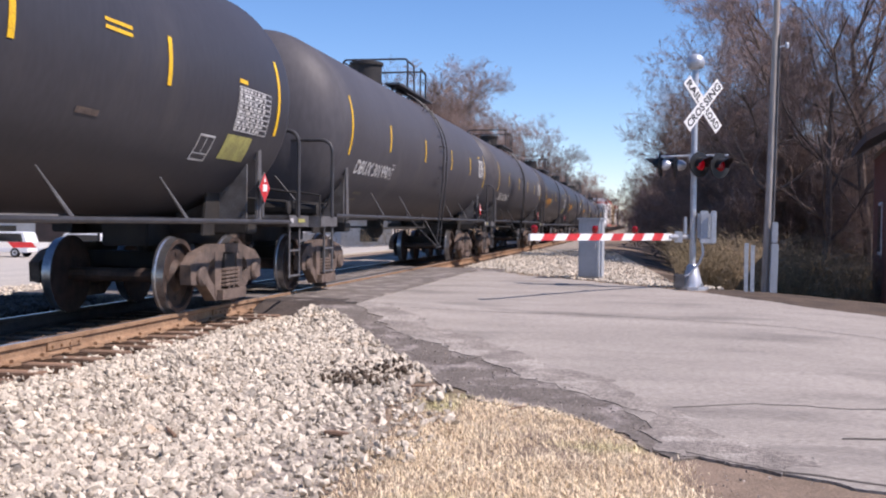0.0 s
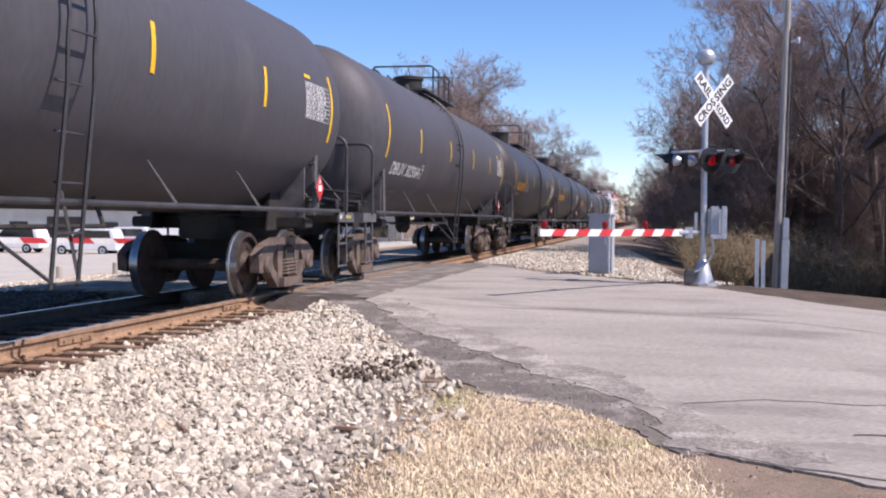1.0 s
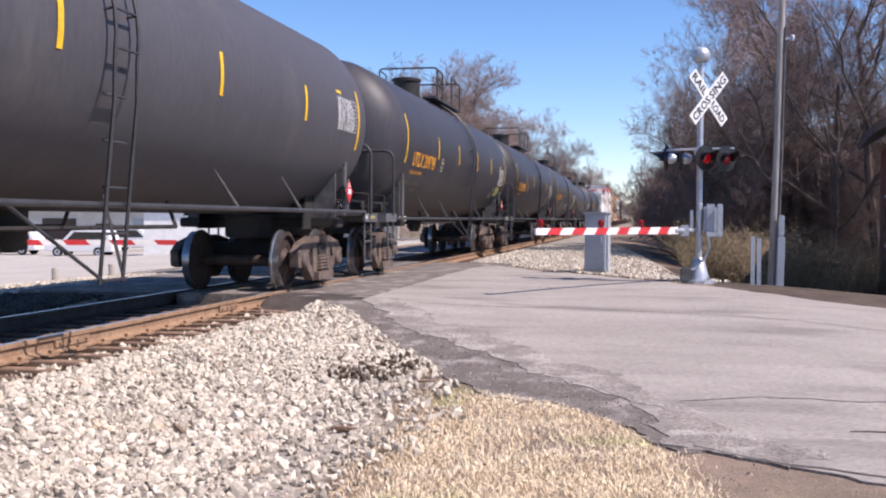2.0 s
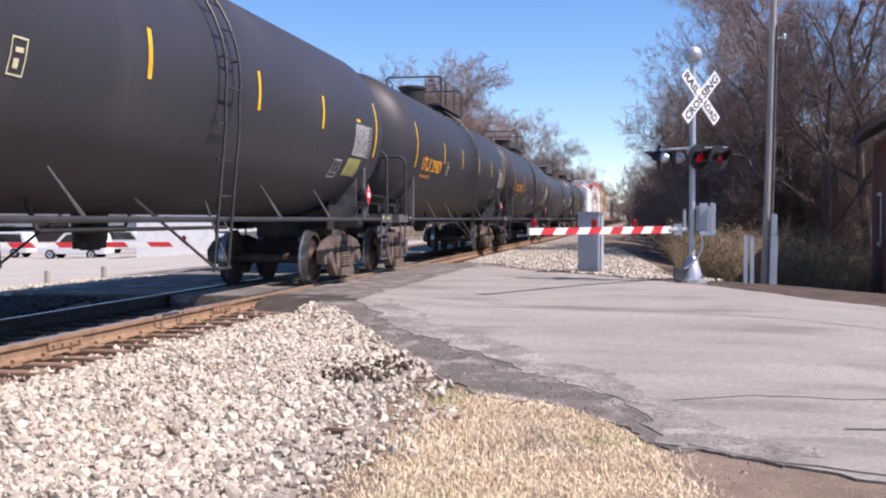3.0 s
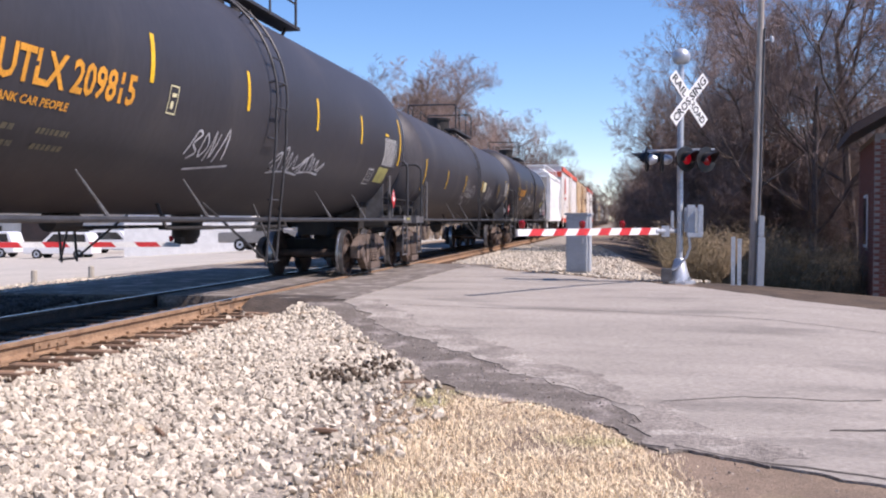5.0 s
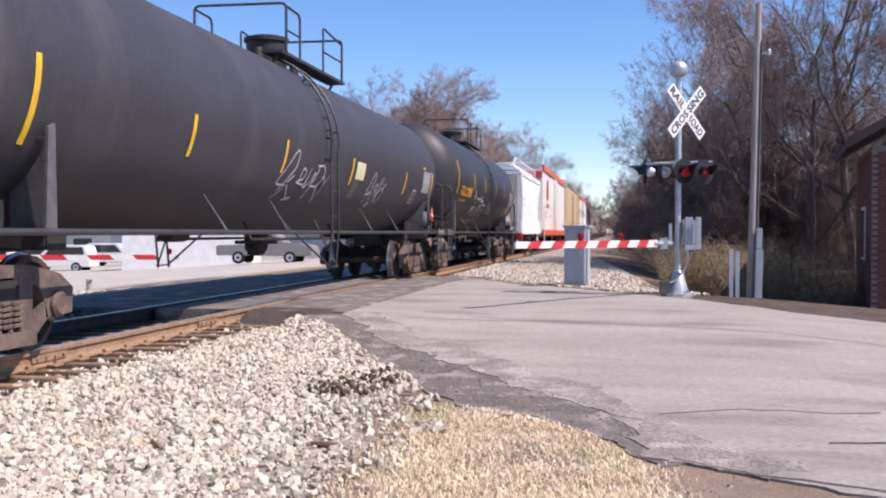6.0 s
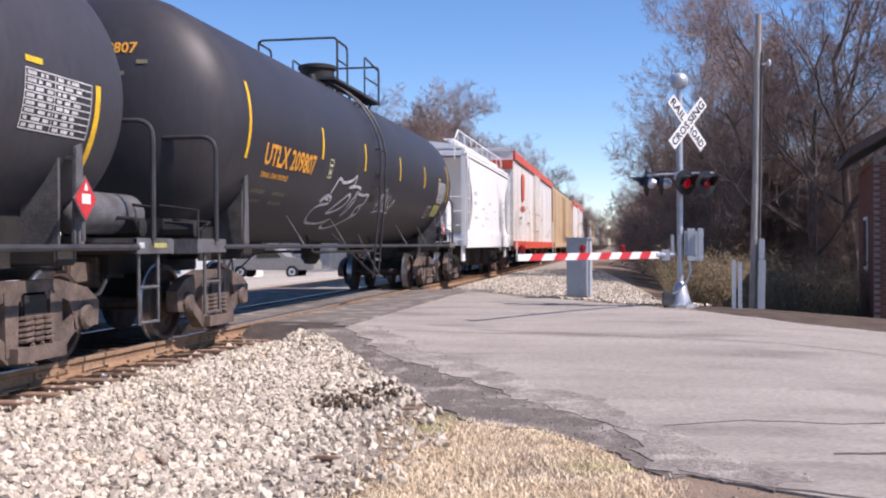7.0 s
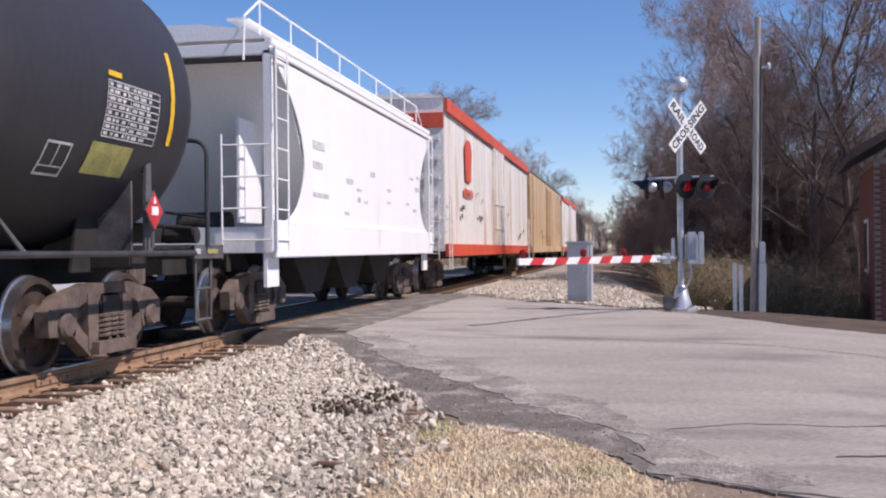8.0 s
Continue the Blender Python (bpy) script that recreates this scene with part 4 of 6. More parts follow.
    if side_tank:
        bm = bmesh.new()
        lathe(bm, [(-0.70, 0.02), (-0.68, 0.12), (-0.58, 0.22), (0.58, 0.22), (0.68, 0.12), (0.70, 0.02)], 18, "y", (0.98, half - 0.92, 1.48))
        part("air_reservoir", bm, GREYSTEEL, car, "grey drum on the end platform")
    # placards
    for y in (half - 2.15,):
        bm = bmesh.new()
        m = Matrix.Translation((1.49, y, 1.57)) @ SIDE
        prism(bm, [(0, -0.21), (0.21, 0), (0, 0.21), (-0.21, 0)], m, 0.012)
        holder = part("placard_holder", bm, GREYSTEEL, car)
        bm = bmesh.new()
        prism(bm, [(0, -0.19), (0.19, 0), (0, 0.19), (-0.19, 0)], Matrix.Translation((0.013, 0, 0)) @ m, 0.004)
        part("placard", bm, RED, holder, "red diamond hazard placard")
        bm = bmesh.new()
        prism(bm, [(-0.075, -0.045), (0.075, -0.045), (0.075, 0.045), (-0.075, 0.045)], Matrix.Translation((0.018, 0, 0)) @ m, 0.004)
        prism(bm, [(0, 0.15), (-0.035, 0.075), (0.035, 0.075)], Matrix.Translation((0.018, 0, 0)) @ m, 0.004)
        part("placard_field", bm, WHITE, holder)
        bm = bmesh.new()
        tube(bm, [(1.48, y, 1.19), (1.48, y, 1.4)], 0.02, 5)
        part("placard_post", bm, GREYSTEEL, holder)
    # data panel in white lines, sign box and faded yellow field near the far end
    bm = bmesh.new()
    y0, w, h = (b - 1.20, 1.08, 0.50) if build != "u" else (b - 1.40, 1.08, 0.53)
    zmid = zc + 0.03 if build == "d" else 2.37 if side_tank else zc - 0.27
    for k in range(9):
        pts, faces = quad_grid(0, -h / 2 + h * k / 8 - 0.006, w, -h / 2 + h * k / 8 + 0.006, 1, 1)
        wrap(bm, pts, faces, y0, zmid, r, zc)
    for x in (0, 0.46, w):
        pts, faces = quad_grid(x - 0.006, -h / 2, x + 0.006, h / 2, 1, 6)
        wrap(bm, pts, faces, y0, zmid, r, zc)
    rng = random.Random(int(y_a))
    for k in range(8):
        for x0 in (0.03, 0.50):
            x = x0
            while x < x0 + 0.36:
                l = rng.uniform(0.04, 0.14)
                pts, faces = quad_grid(x, -h / 2 + h * (k + 0.25) / 8, min(x + l, x0 + 0.40), -h / 2 + h * (k + 0.75) / 8, 1, 1)
                wrap(bm, pts, faces, y0, zmid, r, zc)
                x += l + rng.uniform(0.02, 0.07)
    part("data_panel", bm, WHITEMARK, car, "white table of small unreadable print", kind="stuff")
    bm = bmesh.new()
    pts, faces = quad_grid(0, -0.025, 0.26, 0.025, 1, 1)
    wrap(bm, pts, faces, y0, zmid + 0.33, r, zc)
    part("small_print", bm, YELLOW, car)
    if build != "d":
        bm = bmesh.new()
        for x0_, y0_, x1_, y1_ in ((0, 0, 0.42, 0.025), (0, 0.315, 0.42, 0.34), (0, 0, 0.025, 0.34), (0.395, 0, 0.42, 0.34), (0, 0.09, 0.42, 0.105), (0.20, 0.09, 0.22, 0.34)):
            pts, faces = quad_grid(x0_, y0_, x1_, y1_, 1, 2)
            wrap(bm, pts, faces, b - 2.22, 1.83, r, zc)
        part("sign_box", bm, WHITEMARK, car)
    if yellow_field:
        bm = bmesh.new()
        pts, faces = quad_grid(0, 0, 0.80, 0.33, 1, 3)
        wrap(bm, pts, faces, b - 1.50, 1.89, r, zc)
        part("faded_panel", bm, PALEYELLOW, car, "faded yellow painted field")
    # car marks
    if mark:
        bm = bmesh.new()
        tall = 0.25 if build == "d" else 0.29
        pts, faces = letters(mark, tall)
        wide = max(q[0] for q in pts)
        pts = [(q[0] * (2.48 if build == "d" else 2.32) / wide, q[1]) for q in pts]
        zt = zc - (0.76 if build == "d" else 0.51)
        y_mark = -b + (0.68 if build == "d" else 0.68)
        wrap(bm, pts, faces, y_mark, zt, r, zc)
        part("car_mark", bm, mark_material, car, "painted reporting mark and number")
        if build == "u":
            bm = bmesh.new()
            pts, faces = letters("TANK CAR PEOPLE", 0.075)
            wide = max(q[0] for q in pts)
            wrap(bm, [(q[0] * 1.15 / wide, q[1]) for q in pts], faces, y_mark + 0.05, zt - 0.17, r, zc)
            part("slogan", bm, mark_material, car, "small painted capitals under the reporting mark")
        bm = bmesh.new()
        for k, cols in enumerate(((0.0, 0.55, 0.9, 1.4), (0.05, 0.6, 0.95, 1.45))):
            for x0_, x1_ in (cols[:2], cols[2:]):
                x = x0_
                while x < x1_:
                    d = rng.uniform(0.03, 0.09)
                    pts, faces = quad_grid(x, -0.43 - 0.16 * k, x + d, -0.37 - 0.16 * k, 1, 1)
                    wrap(bm, pts, faces, y_mark, zt, r, zc)
                    x += d + 0.025
        part("small_print", bm, DIMPRINT, car, "small faded print", kind="stuff")
        bm = bmesh.new()
        for x0_, y0_, x1_, y1_ in ((0, 0, 0.22, 0.016), (0, 0.294, 0.22, 0.31), (0, 0, 0.016, 0.31), (0.204, 0, 0.22, 0.31), (0.06, 0.06, 0.13, 0.14), (0.06, 0.19, 0.17, 0.23)):
            pts, faces = quad_grid(x0_, y0_, x1_, y1_, 1, 2)
            wrap(bm, pts, faces, -b + (3.22 if build == "d" else 3.75), zt + 0.0, r, zc)
        part("stencil_box", bm, WHITEMARK if build == "d" else PALENOTICE, car)
        # number on the leading head
        bm = bmesh.new()
        pts, faces = letters(mark.split()[1], 0.13)
        vs = []
        for q in pts:
            hx, hz = -0.02 + q[0], 3.47 + q[1]
            vs.append(bm.verts.new((hx, -(seam_y + 0.80 * math.sqrt(max(0.0, 1 - (hx * hx + (hz - zc) ** 2) / r ** 2))) - 0.010, hz)))
        for f in faces:
            bm.faces.new([vs[i] for i in f])
        part("head_number", bm, mark_material, car)
        for x0_, x1_, z_ in ((0.2, 0.42, 3.19), (0.55, 0.68, 3.33)):
            bm = bmesh.new()
            corner = [(x0_, z_), (x1_, z_), (x1_, z_ + 0.05), (x0_, z_ + 0.05)]
            bm.faces.new([bm.verts.new((hx, -(seam_y + 0.80 * math.sqrt(1 - (hx * hx + (hz - zc) ** 2) / r ** 2)) - 0.012, hz)) for hx, hz in corner])
            part("head_print", bm, DIMPRINT, car)
    for lines, y, z, sx, sz in graffiti:
        bm = bmesh.new()
        for line in lines:
            stroke(bm, curve_through([(px * sx, pz * sz) for px, pz in line]), 0.055 if lines is THROW else 0.032, y, z, r, zc)
        part("graffiti", bm, CHALK, car, "pale scrawled spray paint lines")
    if side_tank:
        bm = bmesh.new()
        pts, faces = quad_grid(0, 0, 0.64, 0.33, 1, 3)
        wrap(bm, pts, faces, 1.56, 2.12, r, zc)
        part("notice_panel", bm, PALENOTICE, car, "pale yellow notice panel")
        bm = bmesh.new()
        for k in range(7):
            pts, faces = quad_grid(0, -0.05 - 0.055 * k, 0.40 - 0.02 * k, -0.02 - 0.055 * k, 1, 1)
            wrap(bm, pts, faces, 1.54, 2.12, r, zc)
        part("small_print", bm, DIMPRINT, car, "rows of small faded print", kind="stuff")
    if not mark and build == "u":
        for k in range(2):
            bm = bmesh.new()
            pts, faces = quad_grid(0, -0.07 * k, 0.52, 0.035 - 0.07 * k, 2, 1)
            wrap(bm, pts, faces, 2.95, 2.93, r, zc)
            part("warning_print", bm, YELLOW, car)
        bm = bmesh.new()
        pts, faces = quad_grid(0, 0, 0.40, 0.06, 1, 1)
        wrap(bm, pts, faces, 2.68, 2.08, r, zc)
        part("rust_plate", bm, TRUCK, car)
    truck(car, half - 2.27)
    truck(car, -half + 1.9)
    return car


# coupling points along the train as it stands at the start
tank_car(-22.36, -3.62, "UTLX 209798", ORANGEMARK)
tank_car(-3.62, 15.15, "", ORANGEMARK)
tank_car(15.20, 34.14, "DBUX 301990", WHITEMARK, build="d", yellow_field=False)
tank_car(34.14, 53.10, "DBUX 302064", WHITEMARK, build="d", ladder_y=-0.55, yellow_field=False)
tank_car(53.19, 72.02, "UTLX 209798", ORANGEMARK)
tank_car(72.06, 90.86, "UTLX 209829", ORANGEMARK, yellow_field=False)
tank_car(90.88, 109.64, "UTLX 209815", ORANGEMARK, graffiti=((CAPITALS, -2.95, 1.80, 1.15, 0.5), (SCRIBBLE, -0.1, 1.80, 1.5, 0.5), (SCRIBBLE, 1.2, 1.85, 1.2, 0.4)), dirty=" and graffiti", ladder_y=-0.5)
tank_car(109.64, 131.70, "", ORANGEMARK, graffiti=((NAME, -2.55, 1.62, 2.5, 0.82), (SCRAWL, 2.75, 1.70, 1.35, 0.68)), dirty=" and graffiti", build="s", ladder_y=-0.37, yellow_field=False)
tank_car(131.76, 150.58, "UTLX 209807", ORANGEMARK, graffiti=((THROW, -3.74, 1.46, 3.0, 1.16), (SCRIBBLE, 0.05, 1.80, 1.5, 0.62)), dirty=" and graffiti", ladder_y=-0.5)


def ladder_at(bm, x, y, z0, z1, n, wy=0.42, r=0.016, axis="y"):
    for d in (-wy / 2, wy / 2):
        a = (x, y + d) if axis == "y" else (x + d, y)
        tube(bm, [(*a, z0), (*a, z1)], r, 5)
    for k in range(n):
        z = z0 + 0.15 + (z1 - z0 - 0.3) * k / (n - 1)
        a, b = ((x, y - wy / 2), (x, y + wy / 2)) if axis == "y" else ((x - wy / 2, y), (x + wy / 2, y))
        tube(bm, [(*a, z), (*b, z)], r * 0.8, 5)


def ends(car, half):
    for s in (-1, 1):
        bm = bmesh.new()
        box(bm, (0, s * (half - 0.25), 0.84), (0.24, 0.5, 0.24))
        box(bm, (0.09 * s, s * (half - 0.04), 0.84), (0.20, 0.16, 0.30))
        part("coupler", bm, TRUCK, car, bevel=0.02)
        truck(car, s * (half - 2.2))
    bm = bmesh.new()
    box(bm, (0, 0, 0.98), (0.6, 2 * half - 1.2, 0.28))
    part("center_sill", bm, UNDER, car)


def covered_hopper(y_a, y_b, paint, label, near=True):
    """A covered hopper: smooth sides with scooped ends, sloped end sheets, roof walk with rails."""
    half = (y_b - y_a) / 2
    car = thing("covered_hopper", label, "hopper car", group="cars of the freight train")
    CARS.append((car, (y_a + y_b) / 2))
    hb = half - 1.35
    z0, z1 = 1.54, 3.80
    for s in (-1, 1):
        bm = bmesh.new()
        edge = curve_through([(hb - d, z) for d, z in ((0.45, z0), (0.95, 1.72), (1.28, 2.02), (1.42, 2.42), (1.28, 2.85), (0.92, 3.25), (0.50, 3.55), (0.10, z1))], 3)
        poly = edge + [(-y, z) for y, z in reversed(edge)]
        prism(bm, poly, Matrix.Translation((s * 1.56 - (0.02 if s < 0 else 0), 0, 0)) @ SIDE, 0.02)
        side = part("side_sheet", bm, paint, car)
        bm = bmesh.new()
        box(bm, (s * 1.58, 0, 1.31), (0.07, 2 * hb, 0.52))
        part("side_sill", bm, paint, car, bevel=0.015)
        bm = bmesh.new()
        for k, z in enumerate((3.88, 4.02)):
            box(bm, (s * (1.56 - 0.04 * k), 0, z), (0.11, 2 * hb, 0.10))
        part("top_chord", bm, paint, car, bevel=0.015)
        if near:
            bm = bmesh.new()
            rng = random.Random(4)
            for y, z, w, h in [(-4.0, 2.72, 0.62, 0.13), (-4.0, 2.42, 0.5, 0.11), (-4.0, 1.98, 0.85, 0.07), (-2.2, 1.75, 0.3, 0.06)] + [(rng.uniform(-2.5, 4.5), rng.uniform(1.9, 2.9), rng.uniform(0.15, 0.45), rng.uniform(0.04, 0.1)) for _ in range(12)]:
                prism(bm, [(y, z), (y + w, z), (y + w, z + h), (y, z + h)], Matrix.Translation((s * 1.582 - (0.004 if s < 0 else 0), 0, 0)) @ SIDE, 0.004)
            part("small_print", bm, WORNPRINT, car, "worn grey print too small to read", kind="stuff")
    for s in (-1, 1):
        bm = bmesh.new()   # sloped end sheet with its stiffeners
        m = [(-1.54, s * (hb - 0.55), 3.84), (1.54, s * (hb - 0.55), 3.84), (1.54, s * (hb - 2.2), 1.4), (-1.54, s * (hb - 2.2), 1.4)]
        lo, hi = [bm.verts.new(v) for v in m], [bm.verts.new((x, y - s * 0.05, z)) for x, y, z in m]
        bm.faces.new(lo)
        bm.faces.new(hi[::-1])
        for k in range(4):
            bm.faces.new((lo[k], lo[(k + 1) % 4], hi[(k + 1) % 4], hi[k]))
        part("slope_sheet", bm, paint, car, smooth=False)
        bm = bmesh.new()
        for x in (-1.5, 1.5):
            box(bm, (x, s * (hb - 0.05), 2.56), (0.12, 0.10, 2.68))
            box(bm, (x * 0.6, s * (hb - 0.9), 2.3), (0.05, 0.9, 1.5))
        box(bm, (0, s * (hb - 0.05), 3.92), (3.1, 0.10, 0.16))
        box(bm, (0, s * (hb - 0.05), 1.3), (3.1, 0.14, 0.36))
        part("end_frame", bm, paint, car, bevel=0.01)
        bm = bmesh.new()
        ladder_at(bm, 1.63, s * (hb - 0.25), 1.15, 3.95, 7, wy=0.5)
        part("ladder", bm, paint, car)
        bm = bmesh.new()
        ladder_at(bm, 1.22, s * (hb + 0.06), 1.15, 2.75, 4, wy=0.72, axis="x")
        part("ladder", bm, paint, car)
        bm = bmesh.new()
        ladder_at(bm, -1.63, s * (hb - 0.25), 1.15, 3.95, 7)
        part("ladder", bm, paint, car)
        bm = bmesh.new()
        lathe(bm, [(-0.4, 0.02), (-0.38, 0.17), (0.38, 0.17), (0.4, 0.02)], 12, "x", (0.3, s * (hb - 0.7), 1.55))
        part("air_reservoir", bm, UNDER, car)
        bm = bmesh.new()
        box(bm, (1.45, s * (hb - 0.25), 0.9), (0.05, 0.5, 0.5))
        part("step", bm, paint, car)
    bm = bmesh.new()
    prism(bm, [(-1.50, 4.06), (-1.2, 4.20), (-0.5, 4.29), (0.5, 4.29), (1.2, 4.20), (1.50, 4.06)], Matrix.Translation((0, hb - 0.02, 0)) @ Matrix(((1, 0, 0, 0), (0, 0, -1, 0), (0, 1, 0, 0), (0, 0, 0, 1))), 2 * hb - 0.04)
    part("roof", bm, paint, car)
    bm = bmesh.new()
    for x in (-1.3, 1.3):
        for k in range(9):
            y = -hb + 0.3 + (2 * hb - 0.6) * k / 8
            tube(bm, [(x, y, 4.14), (x, y, 4.64)], 0.014, 5)
        tube(bm, [(x, -hb - 0.35, 3.7), (x, -hb - 0.3, 4.3), (x, -hb + 0.3, 4.64), (x, hb - 0.3, 4.64), (x, hb + 0.3, 4.3), (x, hb + 0.35, 3.7)], 0.018, 5)
        box(bm, (x * 0.8, 0, 4.36), (0.3, 2 * hb - 0.2, 0.03))
    part("roof_walk", bm, paint, car)
    for k in (-1, 0, 1):
        bm = bmesh.new()
        y = k * hb * 0.42
        prism(bm, [(y - 1.3, 1.25), (y + 1.3, 1.25), (y + 0.4, 0.45), (y - 0.4, 0.45)], Matrix.Translation((-1.1, 0, 0)) @ SIDE, 2.2)
        part("hopper_bay", bm, UNDER, car, smooth=False)
    ends(car, half)
    return car


def boxcar(y_a, y_b, paint, trim, label, tall=5.36, ribs=14, stripes=True, logo=None):
    half = (y_b - y_a) / 2
    car = thing("boxcar", label, "boxcar", group="cars of the freight train")
    CARS.append((car, (y_a + y_b) / 2))
    hb = half - 0.85
    bm = bmesh.new()
    box(bm, (0, 0, (1.1 + tall - 0.15) / 2), (3.1, 2 * hb, tall - 0.15 - 1.1))
    part("body", bm, paint, car, bevel=0.02)
    bm = bmesh.new()
    prism(bm, [(-1.6, tall - 0.15), (-1.0, tall - 0.02), (0, tall), (1.0, tall - 0.02), (1.6, tall - 0.15)], Matrix.Translation((0, hb + 0.05, 0)) @ Matrix(((1, 0, 0, 0), (0, 0, -1, 0), (0, 1, 0, 0), (0, 0, 0, 1))), 2 * hb + 0.1)
    part("roof", bm, WHITE if stripes else paint, car)
    for s in (-1, 1):
        for k in range(ribs):
            y = -hb + 0.1 + (2 * hb - 0.2) * k / (ribs - 1)
            if abs(y) < 1.7:
                continue
            bm = bmesh.new()
            box(bm, (s * 1.553, y, (1.2 + tall - 0.3) / 2), (0.02, 0.06, tall - 1.6))
            part("rib", bm, paint, car)
        for y in (-0.85, 0.85):
            bm = bmesh.new()
            box(bm, (s * 1.585, y, (1.25 + tall - 0.35) / 2), (0.07, 1.62, tall - 1.7))
            leaf = part("door", bm, paint, car, bevel=0.0)
            for d in (-0.5, 0.45):
                bm = bmesh.new()
                tube(bm, [(s * 1.64, y + d, 1.3), (s * 1.64, y + d, tall - 0.5)], 0.025, 5)
                part("lock_rod", bm, paint, leaf)
            for z in (1.9, 2.8):
                bm = bmesh.new()
                box(bm, (s * 1.64, y, z), (0.03, 1.5, 0.05))
                part("door_bar", bm, paint, leaf)
        bm = bmesh.new()
        box(bm, (s * 1.60, 0, 1.13), (0.08, 2 * hb, 0.34))
        part("side_sill", bm, trim, car, "orange-red painted lower sill" if stripes else "")
        if stripes:
            bm = bmesh.new()
            box(bm, (s * 1.60, 0, tall - 0.34), (0.09, 2 * hb, 0.34))
            part("top_stripe", bm, trim, car, "orange-red painted band under the roof")
        if logo:
            bm = bmesh.new()
            y = -hb + 4.0
            prism(bm, [(y - 0.55, 3.2), (y + 0.55, 3.2), (y + 0.7, 4.2), (y + 0.35, 4.45), (y - 0.35, 4.45), (y - 0.7, 4.2)], Matrix.Translation((s * 1.60 - (0.006 if s < 0 else 0), 0, 0)) @ SIDE, 0.006)
            for k in range(5):
                yy = y - 0.9 + 0.38 * k
                prism(bm, [(yy, 2.72), (yy + 0.28, 2.72), (yy + 0.28, 2.96), (yy, 2.96)], Matrix.Translation((s * 1.60 - (0.006 if s < 0 else 0), 0, 0)) @ SIDE, 0.006)
            part("emblem", bm, logo, car, "plain red emblem with bars below")
        bm = bmesh.new()
        rng = random.Random(int(y_a) + 3)
        for _ in range(12):
            y, z, w, h = rng.choice((-1, 1)) * rng.uniform(2.2, hb - 1), rng.uniform(1.6, 3.0), rng.uniform(0.15, 0.6), rng.uniform(0.06, 0.15)
            prism(bm, [(y, z), (y + w, z), (y + w, z + h), (y, z + h)], Matrix.Translation((s * 1.603 - (0.004 if s < 0 else 0), 0, 0)) @ SIDE, 0.004)
        part("small_print", bm, GREYSTEEL, car, kind="stuff")
    for s in (-1, 1):
        bm = bmesh.new()
        for k in range(7):
            box(bm, (0, s * (hb + 0.03), 1.5 + (tall - 2.2) * k / 6), (2.9, 0.08, 0.16))
        part("end_panel", bm, paint, car, bevel=0.03)
        bm = bmesh.new()
        box(bm, (0, s * (hb + 0.035), tall - 0.75), (3.08, 0.10, 0.4))
        part("end_stripe", bm, trim if stripes else paint, car)
        bm = bmesh.new()
        ladder_at(bm, 1.2, s * (hb + 0.14), 0.9, 2.6 if stripes else tall - 0.4, 6, axis="x")
        for q in (-1, 1):
            ladder_at(bm, q * 1.66, s * (hb - 0.3), 0.6, 2.6 if stripes else tall - 0.4, 6)
        part("ladder", bm, paint, car)
    ends(car, half)
    return car


covered_hopper(150.58, 164.95, HOPPERWHITE, "white covered hopper car with scooped ends and roof rails")
boxcar(164.95, 190.3, REEFERWHITE, ORANGERED, "white insulated boxcar with orange-red bands, stained", logo=ORANGERED)
boxcar(190.3, 216.8, TAN, TAN, "tan boxcar with dark weathering stains", tall=5.25, stripes=False)
boxcar(216.8, 241.4, REEFERWHITE, ORANGERED, "dirty white boxcar with an orange-red band")
boxcar(241.4, 259.4, DARKCAR, DARKCAR, "dark brown boxcar far along the train", tall=4.7, stripes=False)
y = 259.4
for k in range(10):
    covered_hopper(y, y + 15.2, (GREYCAR, TAN, GREYCAR, GREYCAR, DARKCAR)[k % 5], ("grey", "tan", "grey", "grey", "dark brown")[k % 5] + " covered hopper car far along the train", near=False)
    y += 15.2


# ---------------------------------------------------------------- crossing signal
MAST = (1.01, 20.0)
mz = ground_z(*MAST)
signal = thing("crossing_signal", "silver railroad crossing signal mast with crossbuck, flashing lamps and lowered gate", "crossing signal", pose(MAST[0], MAST[1], 0, 0, 0, 0))
bm = bmesh.new()
tube(bm, [(0, 0, mz + 0.02), (0, 0, 4.1)], 0.058, 14)
part("mast", bm, GALV, signal)
bm = bmesh.new()
lathe(bm, [(mz - 0.1, 0.30), (mz + 0.03, 0.30), (mz + 0.03, 0.20), (mz + 0.08, 0.19), (mz + 0.42, 0.10), (mz + 0.45, 0.07)], 10, "z")
for a in range(4):
    box(bm, (0.24 * math.cos(a * 1.571 + 0.78), 0.24 * math.sin(a * 1.571 + 0.78), mz + 0.06), (0.05, 0.05, 0.08))
part("mast_base", bm, GALV, signal)
bm = bmesh.new()
box(bm, (-0.24, -0.12, mz + 0.13), (0.2, 0.22, 0.26))
part("junction_box", bm, GREYSTEEL, signal, bevel=0.02)
bm = bmesh.new()
lathe(bm, [(4.02, 0.05), (4.06, 0.13), (4.13, 0.165), (4.20, 0.165), (4.26, 0.14), (4.31, 0.08), (4.33, 0.01)], 18, "z")
part("bell", bm, GALV, signal, "round silver warning bell on the mast top")
